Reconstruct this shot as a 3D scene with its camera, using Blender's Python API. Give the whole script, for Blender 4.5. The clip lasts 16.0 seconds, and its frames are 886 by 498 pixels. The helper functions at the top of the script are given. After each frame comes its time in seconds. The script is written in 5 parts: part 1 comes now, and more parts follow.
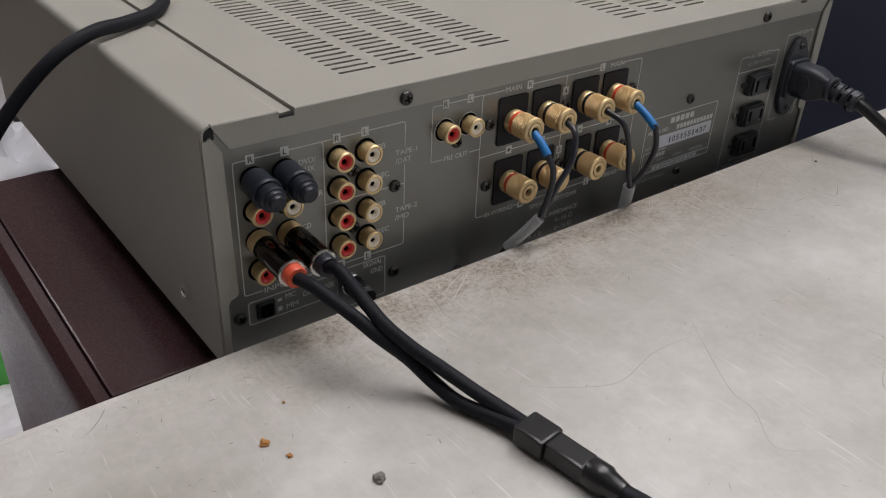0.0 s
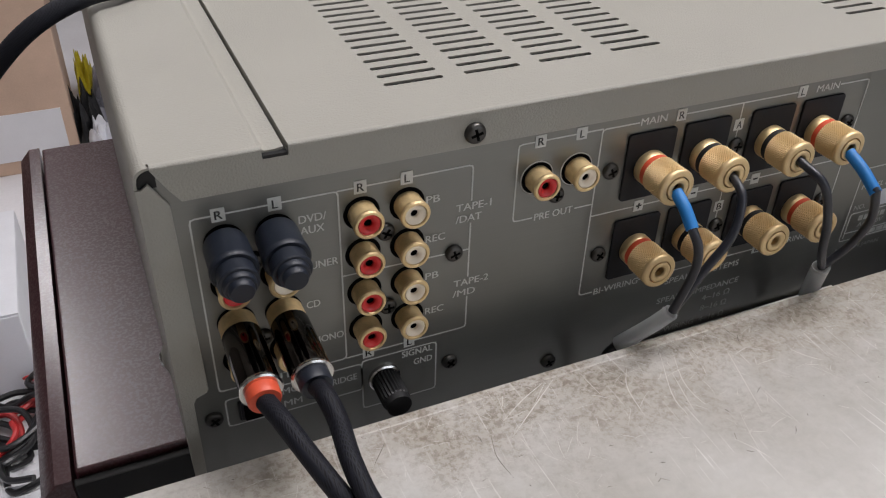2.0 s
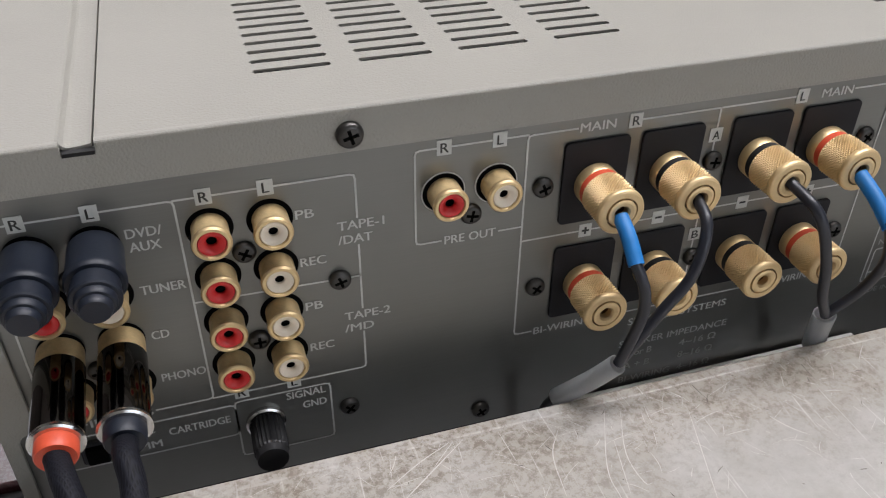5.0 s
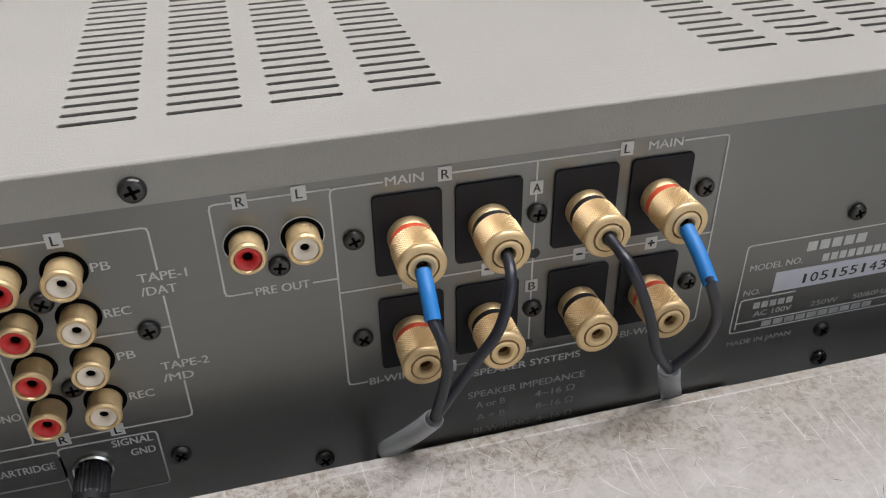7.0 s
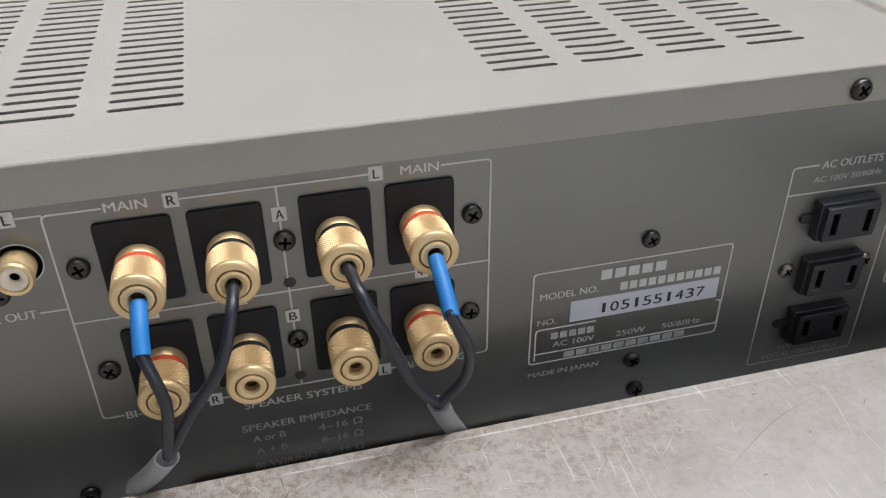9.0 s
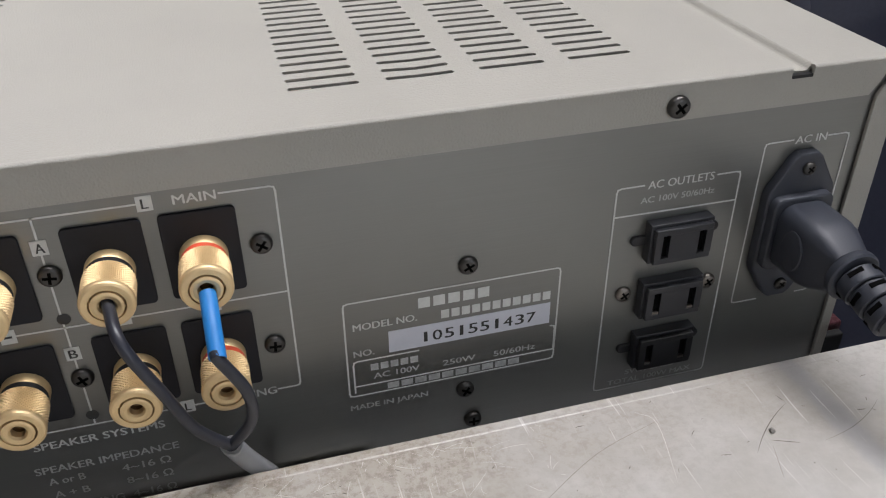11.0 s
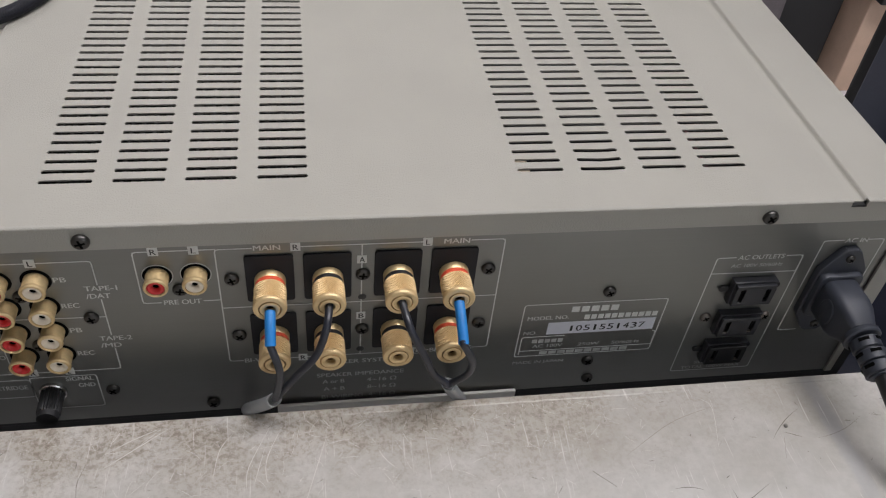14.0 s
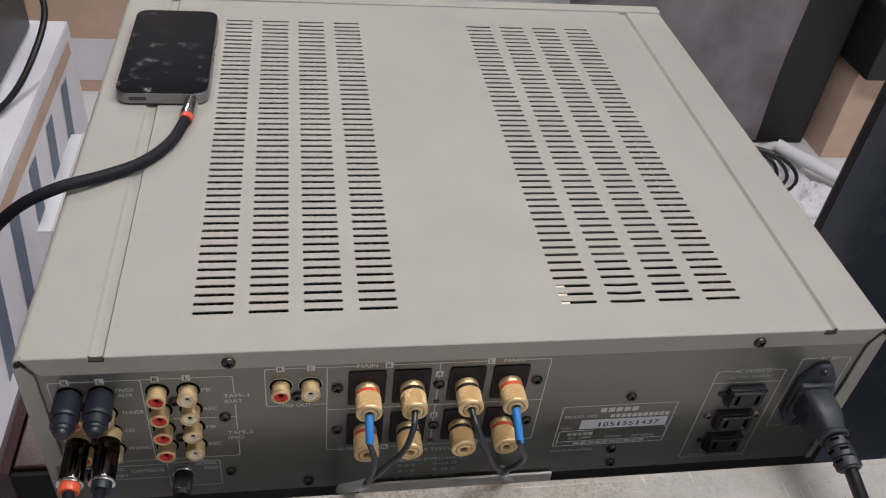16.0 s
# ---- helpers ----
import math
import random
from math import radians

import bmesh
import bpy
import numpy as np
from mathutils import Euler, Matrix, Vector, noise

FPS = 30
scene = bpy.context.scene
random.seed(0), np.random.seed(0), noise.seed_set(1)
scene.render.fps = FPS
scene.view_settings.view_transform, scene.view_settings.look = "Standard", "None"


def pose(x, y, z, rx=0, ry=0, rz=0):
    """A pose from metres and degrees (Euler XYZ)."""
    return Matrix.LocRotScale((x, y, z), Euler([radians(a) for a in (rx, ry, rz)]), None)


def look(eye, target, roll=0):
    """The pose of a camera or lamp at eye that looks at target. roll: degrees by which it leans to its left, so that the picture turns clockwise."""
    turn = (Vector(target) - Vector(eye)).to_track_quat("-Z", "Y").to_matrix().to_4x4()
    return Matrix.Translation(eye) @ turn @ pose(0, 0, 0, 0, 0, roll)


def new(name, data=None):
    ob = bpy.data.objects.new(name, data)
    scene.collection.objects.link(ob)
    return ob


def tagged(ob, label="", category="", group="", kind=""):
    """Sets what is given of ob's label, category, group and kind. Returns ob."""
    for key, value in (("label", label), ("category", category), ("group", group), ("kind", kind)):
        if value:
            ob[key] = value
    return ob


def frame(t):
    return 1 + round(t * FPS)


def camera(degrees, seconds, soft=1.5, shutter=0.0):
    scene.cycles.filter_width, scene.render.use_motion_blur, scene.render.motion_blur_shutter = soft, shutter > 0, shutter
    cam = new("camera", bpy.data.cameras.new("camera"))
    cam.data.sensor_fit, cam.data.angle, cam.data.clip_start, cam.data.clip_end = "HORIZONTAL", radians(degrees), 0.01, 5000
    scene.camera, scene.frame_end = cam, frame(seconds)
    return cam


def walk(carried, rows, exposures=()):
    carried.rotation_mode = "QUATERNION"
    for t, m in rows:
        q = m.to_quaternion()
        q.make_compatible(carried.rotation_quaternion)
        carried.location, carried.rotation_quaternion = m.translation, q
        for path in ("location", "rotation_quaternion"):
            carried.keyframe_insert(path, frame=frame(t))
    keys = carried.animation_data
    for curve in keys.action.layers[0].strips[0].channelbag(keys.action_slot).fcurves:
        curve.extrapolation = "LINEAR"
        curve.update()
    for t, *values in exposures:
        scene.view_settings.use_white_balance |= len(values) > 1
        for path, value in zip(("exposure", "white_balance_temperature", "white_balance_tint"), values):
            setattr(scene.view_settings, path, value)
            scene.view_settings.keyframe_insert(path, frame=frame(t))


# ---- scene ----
cam = camera(55.50, 16.0, soft=1.15)
PATH = [
    (0, (-0.32803, -0.28752, 1.02454), (-0.05931, 0.04899, 0.77046), 2.57),
    (0.2, (-0.31300, -0.27800, 1.02500), (0.75100, 1.06300, -0.00800), 2.50),
    (0.5, (-0.28229, -0.27774, 1.02954), (-0.02635, 0.06081, 0.76519), 2.77),
    (1, (-0.24975, -0.24262, 1.02110), (-0.04745, 0.11626, 0.73776), 2.70),
    (1.5, (-0.23183, -0.20673, 1.00954), (-0.05629, 0.16171, 0.72069), 2.48),
    (2, (-0.22249, -0.19697, 1.00509), (-0.05212, 0.17552, 0.71835), 1.69),
    (2.5, (-0.21024, -0.18430, 0.98961), (-0.04539, 0.18810, 0.69954), 1.73),
    (3, (-0.19788, -0.17642, 0.98367), (-0.03845, 0.19421, 0.68834), 1.88),
    (3.2, (-0.19519, -0.17621, 0.98092), (-0.03938, 0.19606, 0.68573), 1.79),
    (5.3, (-0.15062, -0.17351, 0.98657), (-0.02975, 0.21711, 0.69882), 0.26),
    (5.5, (-0.14654, -0.17584, 0.98840), (-0.02863, 0.21674, 0.70209), 0.05),
    (6, (-0.13128, -0.18111, 0.99215), (-0.02130, 0.21624, 0.70927), -0.72),
    (6.5, (-0.11906, -0.18338, 0.98949), (-0.01334, 0.21655, 0.70863), -0.99),
    (7, (-0.09665, -0.18700, 0.98935), (0.00634, 0.21732, 0.71383), -0.99),
    (7.5, (-0.07838, -0.19299, 0.98799), (0.02299, 0.21475, 0.71693), -1.14),
    (8, (-0.06489, -0.19528, 0.98686), (0.03598, 0.21357, 0.71729), -1.06),
    (8.5, (-0.04546, -0.19500, 0.98537), (0.05401, 0.21468, 0.71654), -1.04),
    (9, (-0.02761, -0.19260, 0.98655), (0.07512, 0.21527, 0.71622), -0.77),
    (9.5, (-0.00999, -0.19094, 0.97950), (0.09447, 0.21747, 0.71063), -0.75),
    (10, (0.00803, -0.18727, 0.97911), (0.11299, 0.22037, 0.70928), -1.04),
    (10.2, (0.01536, -0.18694, 0.97975), (0.11982, 0.22079, 0.70985), -1.23),
    (12.3, (0.02815, -0.21948, 1.04362), (0.15343, 0.16255, 0.74638), 1.58),
    (12.5, (0.01781, -0.22667, 1.06058), (0.13572, 0.15124, 0.75516), 2.39),
    (13, (-0.00609, -0.23222, 1.08158), (0.08904, 0.13950, 0.76099), 3.46),
    (13.5, (-0.02252, -0.23815, 1.08501), (0.06159, 0.12578, 0.75264), 5.16),
    (13.8, (-0.02800, -0.23900, 1.09900), (0.28300, 1.19000, -0.26500), 5.70),
    (14, (-0.04345, -0.23842, 1.10927), (0.03567, 0.11807, 0.76773), 6.33),
    (14.5, (-0.06846, -0.24324, 1.14346), (0.01024, 0.10989, 0.79834), 7.49),
    (15, (-0.06711, -0.25260, 1.16921), (0.00746, 0.10227, 0.82496), 7.18),
    (15.5, (-0.07304, -0.26100, 1.18655), (0.00266, 0.10239, 0.85156), 6.90),
    (16, (-0.09021, -0.27277, 1.19776), (-0.00675, 0.09877, 0.87373), 7.27),
]
EXPO = [(0.0, -0.72, 6660, 10), (1.0, -0.60, 6620, 10), (3.0, -0.32, 6500, 10), (5.5, -0.25, 6400, 10), (8.5, -0.17, 6350, 10), (10.0, -0.16, 6320, 10), (12.5, -0.32, 6500, 10), (14.0, -0.50, 6500, 10), (16.0, -0.48, 6560, 10)]
walk(cam, [(t, look(eye, target, roll)) for t, eye, target, roll in PATH], EXPO)

# ---- world and light ----
world = bpy.data.worlds.new("world")
scene.world = world
world.use_nodes = True
wn = world.node_tree.nodes
sky = wn.new("ShaderNodeTexSky")
sky.sky_type = "NISHITA"
sky.sun_disc = False
sky.sun_elevation, sky.sun_rotation = radians(42), radians(200)
world.node_tree.links.new(sky.outputs["Color"], wn["Background"].inputs["Color"])
wn["Background"].inputs["Strength"].default_value = 0.12


def area_lamp(name, m, sx, sy, watts, colour):
    data = bpy.data.lights.new(name, "AREA")
    data.shape, data.size, data.size_y, data.energy, data.color = "RECTANGLE", sx, sy, watts, colour
    ob = new(name, data)
    ob.matrix_basis = m
    return ob


# fill light from an added, unseen window behind the camera, and added ceiling tubes
area_lamp("unseen_fill_light", pose(1.35, -2.35, 1.62, 90, 0, 0), 2.2, 1.25, 8, (0.93, 0.95, 1.0))
# unseen tubes, placed for the top light and the glare on the cabinet
TUBES = ((0.25, 0.0, 0, 22), (-0.63, 1.93, 90, 24), (0.98, 0.1, 0, 28))
for lx, ly, turn, watts in TUBES:
    area_lamp("added_tube_light", pose(lx, ly, 2.50, 0, 0, turn), 1.2, 0.3, watts, (1.0, 0.972, 1.015))


# ---- materials ----
def shader(name, base, rough=0.5, metal=0.0, coat=0.0, spec=0.5):
    m = bpy.data.materials.new(name)
    m.use_nodes = True
    b = m.node_tree.nodes["Principled BSDF"]
    b.inputs["Base Color"].default_value = (*base, 1)
    b.inputs["Roughness"].default_value = rough
    b.inputs["Metallic"].default_value = metal
    b.inputs["Coat Weight"].default_value = coat
    b.inputs["Specular IOR Level"].default_value = spec
    return m, m.node_tree.nodes, m.node_tree.links, b


def noise_node(nodes, links, scale, detail=3.0, rough=0.55, stretch=(1, 1, 1), turn=(0, 0, 0), kind="Object"):
    tc = nodes.new("ShaderNodeTexCoord")
    mp = nodes.new("ShaderNodeMapping")
    mp.inputs["Scale"].default_value = stretch
    mp.inputs["Rotation"].default_value = turn
    n = nodes.new("ShaderNodeTexNoise")
    n.inputs["Scale"].default_value = scale
    n.inputs["Detail"].default_value = detail
    n.inputs["Roughness"].default_value = rough
    links.new(tc.outputs[kind], mp.inputs["Vector"])
    links.new(mp.outputs["Vector"], n.inputs["Vector"])
    return n


def ramp(nodes, links, src, stops):
    r = nodes.new("ShaderNodeValToRGB")
    e = r.color_ramp.elements
    while len(e) < len(stops):
        e.new(0.5)
    for el, (p, c) in zip(e, stops):
        el.position = p
        el.color = (*c, 1) if len(c) == 3 else c
    links.new(src, r.inputs["Fac"])
    return r


def grey(v):
    return (v, v, v)


def mixed(nodes, links, fac, a, b, mode="MIX"):
    n = nodes.new("ShaderNodeMix")
    n.data_type, n.blend_type = "RGBA", mode
    for sock, src in ((n.inputs[0], fac), (n.inputs[6], a), (n.inputs[7], b)):
        if isinstance(src, bpy.types.NodeSocket):
            links.new(src, sock)
        elif isinstance(src, tuple):
            sock.default_value = (*src, 1)
        else:
            sock.default_value = src
    return n.outputs[2]


def bump(nodes, links, b, src, strength, dist):
    n = nodes.new("ShaderNodeBump")
    n.inputs["Strength"].default_value = strength
    n.inputs["Distance"].default_value = dist
    links.new(src, n.inputs["Height"])
    links.new(n.outputs["Normal"], b.inputs["Normal"])


def varied(name, base, rough=0.5, metal=0.0, amount=0.12, scale=60, grain=900, relief=0.00005, wear=0.08, coat=0.0, spec=0.5):
    """A surface with mottling at two scales, uneven gloss and fine relief."""
    m, nodes, links, b = shader(name, base, rough, metal, coat, spec)
    big = noise_node(nodes, links, scale, 4)
    fine = noise_node(nodes, links, grain, 2)
    lo = tuple(c * (1 - amount) for c in base)
    hi = tuple(min(1, c * (1 + amount)) for c in base)
    c1 = mixed(nodes, links, ramp(nodes, links, big.outputs["Fac"], [(0.3, grey(0)), (0.7, grey(1))]).outputs["Color"], lo, hi)
    c2 = mixed(nodes, links, 0.25, c1, ramp(nodes, links, fine.outputs["Fac"], [(0.3, lo), (0.7, hi)]).outputs["Color"])
    links.new(c2, b.inputs["Base Color"])
    rr = nodes.new("ShaderNodeMapRange")
    rr.inputs["To Min"].default_value, rr.inputs["To Max"].default_value = rough - wear, rough + wear
    links.new(big.outputs["Fac"], rr.inputs["Value"])
    links.new(rr.outputs["Result"], b.inputs["Roughness"])
    if relief:
        bump(nodes, links, b, fine.outputs["Fac"], 0.6, relief)
    return m


PAINT = varied("champagne_paint", (0.365, 0.354, 0.314), 0.48, 0.0, 0.05, 22, 1500, 0.00038, 0.05, 0.0, 0.19)


def brushed_panel():
    """Dark olive-grey metallic paint over fine horizontal brushing, semi-gloss, with faint handling marks."""
    m, nodes, links, b = shader("brushed_dark_panel", (0.2, 0.2, 0.18), 0.32, 0.62)
    big = noise_node(nodes, links, 14, 5, 0.6)
    line = noise_node(nodes, links, 1.0, 3, 0.6, (16, 1, 2600))
    c = mixed(nodes, links, ramp(nodes, links, big.outputs["Fac"], [(0.3, grey(0)), (0.7, grey(1))]).outputs["Color"], (0.202, 0.202, 0.189), (0.229, 0.229, 0.214))
    c = mixed(nodes, links, 0.12, c, ramp(nodes, links, line.outputs["Fac"], [(0.3, (0.162, 0.162, 0.151)), (0.7, (0.264, 0.264, 0.247))]).outputs["Color"])
    links.new(c, b.inputs["Base Color"])
    r = ramp(nodes, links, big.outputs["Fac"], [(0.3, grey(0.29)), (0.7, grey(0.37))])
    links.new(r.outputs["Color"], b.inputs["Roughness"])
    return m


PANEL = brushed_panel()
CHASSIS = varied("black_chassis", (0.010, 0.010, 0.010), 0.6, 0.2, 0.2, 60, 900, 0.00003)
PRINT = varied("silk_print", (0.60, 0.61, 0.585), 0.55, 0.0, 0.10, 300, 2000, 0)
# fainter print for the small legends and the lowest line
FAINT = varied("faint_print", (0.46, 0.467, 0.45), 0.55, 0.0, 0.25, 300, 2000, 0)
DARKINK = varied("dark_ink", (0.03, 0.03, 0.028), 0.5, 0.0, 0.1, 300, 2000, 0)
GOLD = varied("satin_gold", (0.78, 0.59, 0.32), 0.40, 0.7, 0.06, 250, 2500, 0.00001, 0.07)
BRASS = varied("aged_gold", (0.70, 0.52, 0.27), 0.48, 0.38, 0.22, 250, 2500, 0.00001, 0.1)
RED = varied("red_plastic", (0.66, 0.03, 0.03), 0.35, 0.0, 0.1, 300, 2000, 0)
WHITE = varied("white_plastic", (0.90, 0.79, 0.64), 0.38, 0.0, 0.05, 300, 2000, 0)
ORANGE = varied("orange_red_band", (0.72, 0.10, 0.045), 0.42, 0.0, 0.08, 300, 2000, 0)
BLACK = varied("black_plastic", (0.013, 0.013, 0.014), 0.55, 0.0, 0.2, 200, 2200, 0.00004)
MOULD = varied("moulded_black_rubber", (0.031, 0.035, 0.046), 0.5, 0.0, 0.15, 180, 1800, 0.00005)
NAVY = varied("navy_rubber", (0.010, 0.014, 0.024), 0.46, 0.0, 0.12, 180, 1800, 0.00004)
CHROMEBLACK = varied("black_chrome", (0.075, 0.068, 0.062), 0.07, 1.0, 0.05, 100, 800, 0, 0.03)
STEEL = varied("bright_steel", (0.62, 0.61, 0.59), 0.22, 1.0, 0.06, 200, 1500, 0, 0.06)
RIMSTEEL = varied("dull_steel_rim", (0.30, 0.30, 0.31), 0.36, 0.9, 0.08, 200, 1500, 0, 0.06)
SCREWBLACK = varied("blackened_screw", (0.075, 0.072, 0.068), 0.34, 0.85, 0.2, 400, 2500, 0.00002)
SCREWSTEEL = varied("zinc_screw", (0.20, 0.18, 0.16), 0.33, 0.9, 0.15, 400, 2500, 0.00002)
WIRE = varied("grey_black_wire", (0.021, 0.023, 0.031), 0.36, 0.0, 0.12, 300, 2000, 0.00002)
PLATE = varied("black_terminal_plate", (0.019, 0.019, 0.022), 0.6, 0.0, 0.12, 120, 2000, 0.00003, 0.05, 0.0, 0.25)
KNURLED = varied("knurled_gold", (0.76, 0.57, 0.31), 0.48, 0.62, 0.06, 250, 2500, 0, 0.06)
BLUE = varied("blue_sleeve", (0.016, 0.19, 0.52), 0.52, 0.0, 0.06, 300, 2000, 0.00002)
COPPER = varied("bare_copper", (0.72, 0.36, 0.2), 0.35, 1.0, 0.1, 400, 2000, 0)
BORE = varied("shaded_gold_bore", (0.16, 0.09, 0.04), 0.5, 0.4, 0.2, 300, 2000, 0)
OUTLET = varied("grey_black_plastic", (0.022, 0.023, 0.027), 0.36, 0.0, 0.1, 200, 2000, 0.00002)
# black that paints the shade in holes; the switch button has it too
SHADE_BLACK = varied("shade_black", (0.003, 0.003, 0.003), 0.9, 0.0, 0.1, 200, 2000, 0, 0.05, 0.0, 0.05)
LABEL = varied("white_label", (0.60, 0.61, 0.66), 0.5, 0.0, 0.03, 200, 1500, 0)
CORD = varied("black_cord", (0.014, 0.014, 0.015), 0.33, 0.0, 0.15, 200, 1500, 0.00002)


def braid_material():
    m, nodes, links, b = shader("braided_sleeve", (0.014, 0.014, 0.016), 0.62, spec=0.25)
    tc = nodes.new("ShaderNodeTexCoord")
    out = []
    for turn in (0.75, -0.75):
        mp = nodes.new("ShaderNodeMapping")
        mp.inputs["Rotation"].default_value = (0.4, turn, turn)
        w = nodes.new("ShaderNodeTexWave")
        w.inputs["Scale"].default_value = 560
        w.inputs["Distortion"].default_value = 0.4
        links.new(tc.outputs["Object"], mp.inputs["Vector"])
        links.new(mp.outputs["Vector"], w.inputs["Vector"])
        out.append(w.outputs["Fac"])
    mx = nodes.new("ShaderNodeMath")
    mx.operation = "MAXIMUM"
    links.new(out[0], mx.inputs[0])
    links.new(out[1], mx.inputs[1])
    r = ramp(nodes, links, mx.outputs[0], [(0.2, (0.003, 0.003, 0.005)), (0.95, (0.011, 0.012, 0.018))])
    links.new(r.outputs["Color"], b.inputs["Base Color"])
    bump(nodes, links, b, mx.outputs[0], 0.6, 0.00010)
    return m


BRAID = braid_material()


def smudged_glass():
    """Glossy black glass with greasy fingerprints."""
    m, nodes, links, b = shader("smudged_black_glass", (0.006, 0.006, 0.007), 0.06)
    n = noise_node(nodes, links, 85, 5, 0.62)
    s = ramp(nodes, links, n.outputs["Fac"], [(0.56, grey(0)), (0.86, grey(1))]).outputs["Color"]
    links.new(mixed(nodes, links, s, (0.006, 0.007, 0.009), (0.032, 0.035, 0.041)), b.inputs["Base Color"])
    links.new(mixed(nodes, links, s, grey(0.06), grey(0.5)), b.inputs["Roughness"])
    return m


GLASSBLACK = smudged_glass()


def clear_material():
    m, nodes, links, b = shader("milky_clear_tube", (0.86, 0.87, 0.88), 0.28)
    b.inputs["Transmission Weight"].default_value = 0.86
    b.inputs["IOR"].default_value = 1.35
    n = noise_node(nodes, links, 70, 2)
    r = ramp(nodes, links, n.outputs["Fac"], [(0.3, grey(0.28)), (0.7, grey(0.44))])
    links.new(r.outputs["Color"], b.inputs["Roughness"])
    return m


CLEAR = clear_material()


def table_material():
    """Worn pale laminate: cloudy stains, grime, long fine scratches in several directions."""
    m, nodes, links, b = shader("worn_laminate", (0.6, 0.58, 0.54), 0.42)
    cloud = noise_node(nodes, links, 9, 6, 0.62)
    base = ramp(nodes, links, cloud.outputs["Fac"], [(0.30, (0.357, 0.336, 0.295)), (0.46, (0.456, 0.441, 0.410)), (0.66, (0.60, 0.588, 0.562))]).outputs["Color"]
    fine = noise_node(nodes, links, 160, 6, 0.7)
    base = mixed(nodes, links, 0.5, base, ramp(nodes, links, fine.outputs["Fac"], [(0.3, grey(0.40)), (0.7, grey(0.64))]).outputs["Color"], "SOFT_LIGHT")
    # grime gathered along the worn rear edge
    tc = nodes.new("ShaderNodeTexCoord")
    sep = nodes.new("ShaderNodeSeparateXYZ")
    links.new(tc.outputs["Object"], sep.inputs[0])
    near = nodes.new("ShaderNodeMapRange")
    near.inputs["From Min"].default_value, near.inputs["From Max"].default_value = -0.080, -0.034
    links.new(sep.outputs["Y"], near.inputs["Value"])
    patch = noise_node(nodes, links, 26, 6, 0.72)
    grime = ramp(nodes, links, patch.outputs["Fac"], [(0.34, grey(0)), (0.56, grey(1))])
    speck = noise_node(nodes, links, 420, 4, 0.8)
    sp = ramp(nodes, links, speck.outputs["Fac"], [(0.46, grey(0)), (0.6, grey(1))])
    def product(a, c):
        n = nodes.new("ShaderNodeMath")
        n.operation = "MULTIPLY"
        for s, v in zip(n.inputs, (a, c)):
            if isinstance(v, float):
                s.default_value = v
            else:
                links.new(v, s)
        return n.outputs[0]
    side = nodes.new("ShaderNodeMapRange")
    side.inputs["From Min"].default_value, side.inputs["From Max"].default_value = 0.02, 0.14
    side.inputs["To Min"].default_value, side.inputs["To Max"].default_value = 0.85, 0.2
    links.new(sep.outputs["X"], side.inputs["Value"])
    far = nodes.new("ShaderNodeMapRange")
    far.inputs["From Min"].default_value, far.inputs["From Max"].default_value = -0.235, -0.185
    far.inputs["To Min"].default_value, far.inputs["To Max"].default_value = 0.15, 1.0
    links.new(sep.outputs["X"], far.inputs["Value"])
    g = product(product(product(grime.outputs["Color"], near.outputs["Result"]), side.outputs["Result"]), far.outputs["Result"])
    g2 = product(g, sp.outputs["Color"])
    base = mixed(nodes, links, product(g, 0.72), base, (0.32, 0.275, 0.215))
    base = mixed(nodes, links, product(g2, 0.85), base, (0.17, 0.135, 0.095))
    # a dried grey run across the boards
    wob = nodes.new("ShaderNodeMath")
    wob.operation = "MULTIPLY_ADD"
    wob.inputs[1].default_value, wob.inputs[2].default_value = 0.012, -0.190
    links.new(patch.outputs["Fac"], wob.inputs[0])
    off = nodes.new("ShaderNodeMath")
    off.operation = "ADD"
    links.new(sep.outputs["X"], off.inputs[0])
    links.new(wob.outputs[0], off.inputs[1])
    away = nodes.new("ShaderNodeMath")
    away.operation = "ABSOLUTE"
    links.new(off.outputs[0], away.inputs[0])
    run = nodes.new("ShaderNodeMapRange")
    run.inputs["From Min"].default_value, run.inputs["From Max"].default_value = 0.0025, 0.0050
    run.inputs["To Min"].default_value, run.inputs["To Max"].default_value = 0.5, 0.0
    links.new(away.outputs[0], run.inputs["Value"])
    base = mixed(nodes, links, run.outputs["Result"], base, (0.36, 0.355, 0.36))
    lines = None
    for k, (ang, sc) in enumerate(((0.35, 260), (1.15, 300), (-0.7, 230), (1.9, 280), (2.6, 240))):
        warp = noise_node(nodes, links, 14, 2, 0.5)
        tcs = nodes.new("ShaderNodeTexCoord")
        add = nodes.new("ShaderNodeMixRGB")
        add.blend_type = "ADD"
        add.inputs["Fac"].default_value = 0.012
        links.new(tcs.outputs["Object"], add.inputs["Color1"])
        links.new(warp.outputs["Color"], add.inputs["Color2"])
        mp = nodes.new("ShaderNodeMapping")
        mp.inputs["Rotation"].default_value = (0, 0, ang)
        mp.inputs["Scale"].default_value = (sc * 4, sc * 0.13, 1)
        links.new(add.outputs["Color"], mp.inputs["Vector"])
        s = nodes.new("ShaderNodeTexNoise")
        s.inputs["Scale"].default_value = 1.0
        s.inputs["Detail"].default_value = 1.0
        links.new(mp.outputs["Vector"], s.inputs["Vector"])
        line = ramp(nodes, links, s.outputs["Fac"], [(0.70, grey(0)), (0.74, grey(1))]).outputs["Color"]
        gate = noise_node(nodes, links, 16 + 5 * k, 3, 0.6, (1, 1, 1), (0, 0, ang + 1))
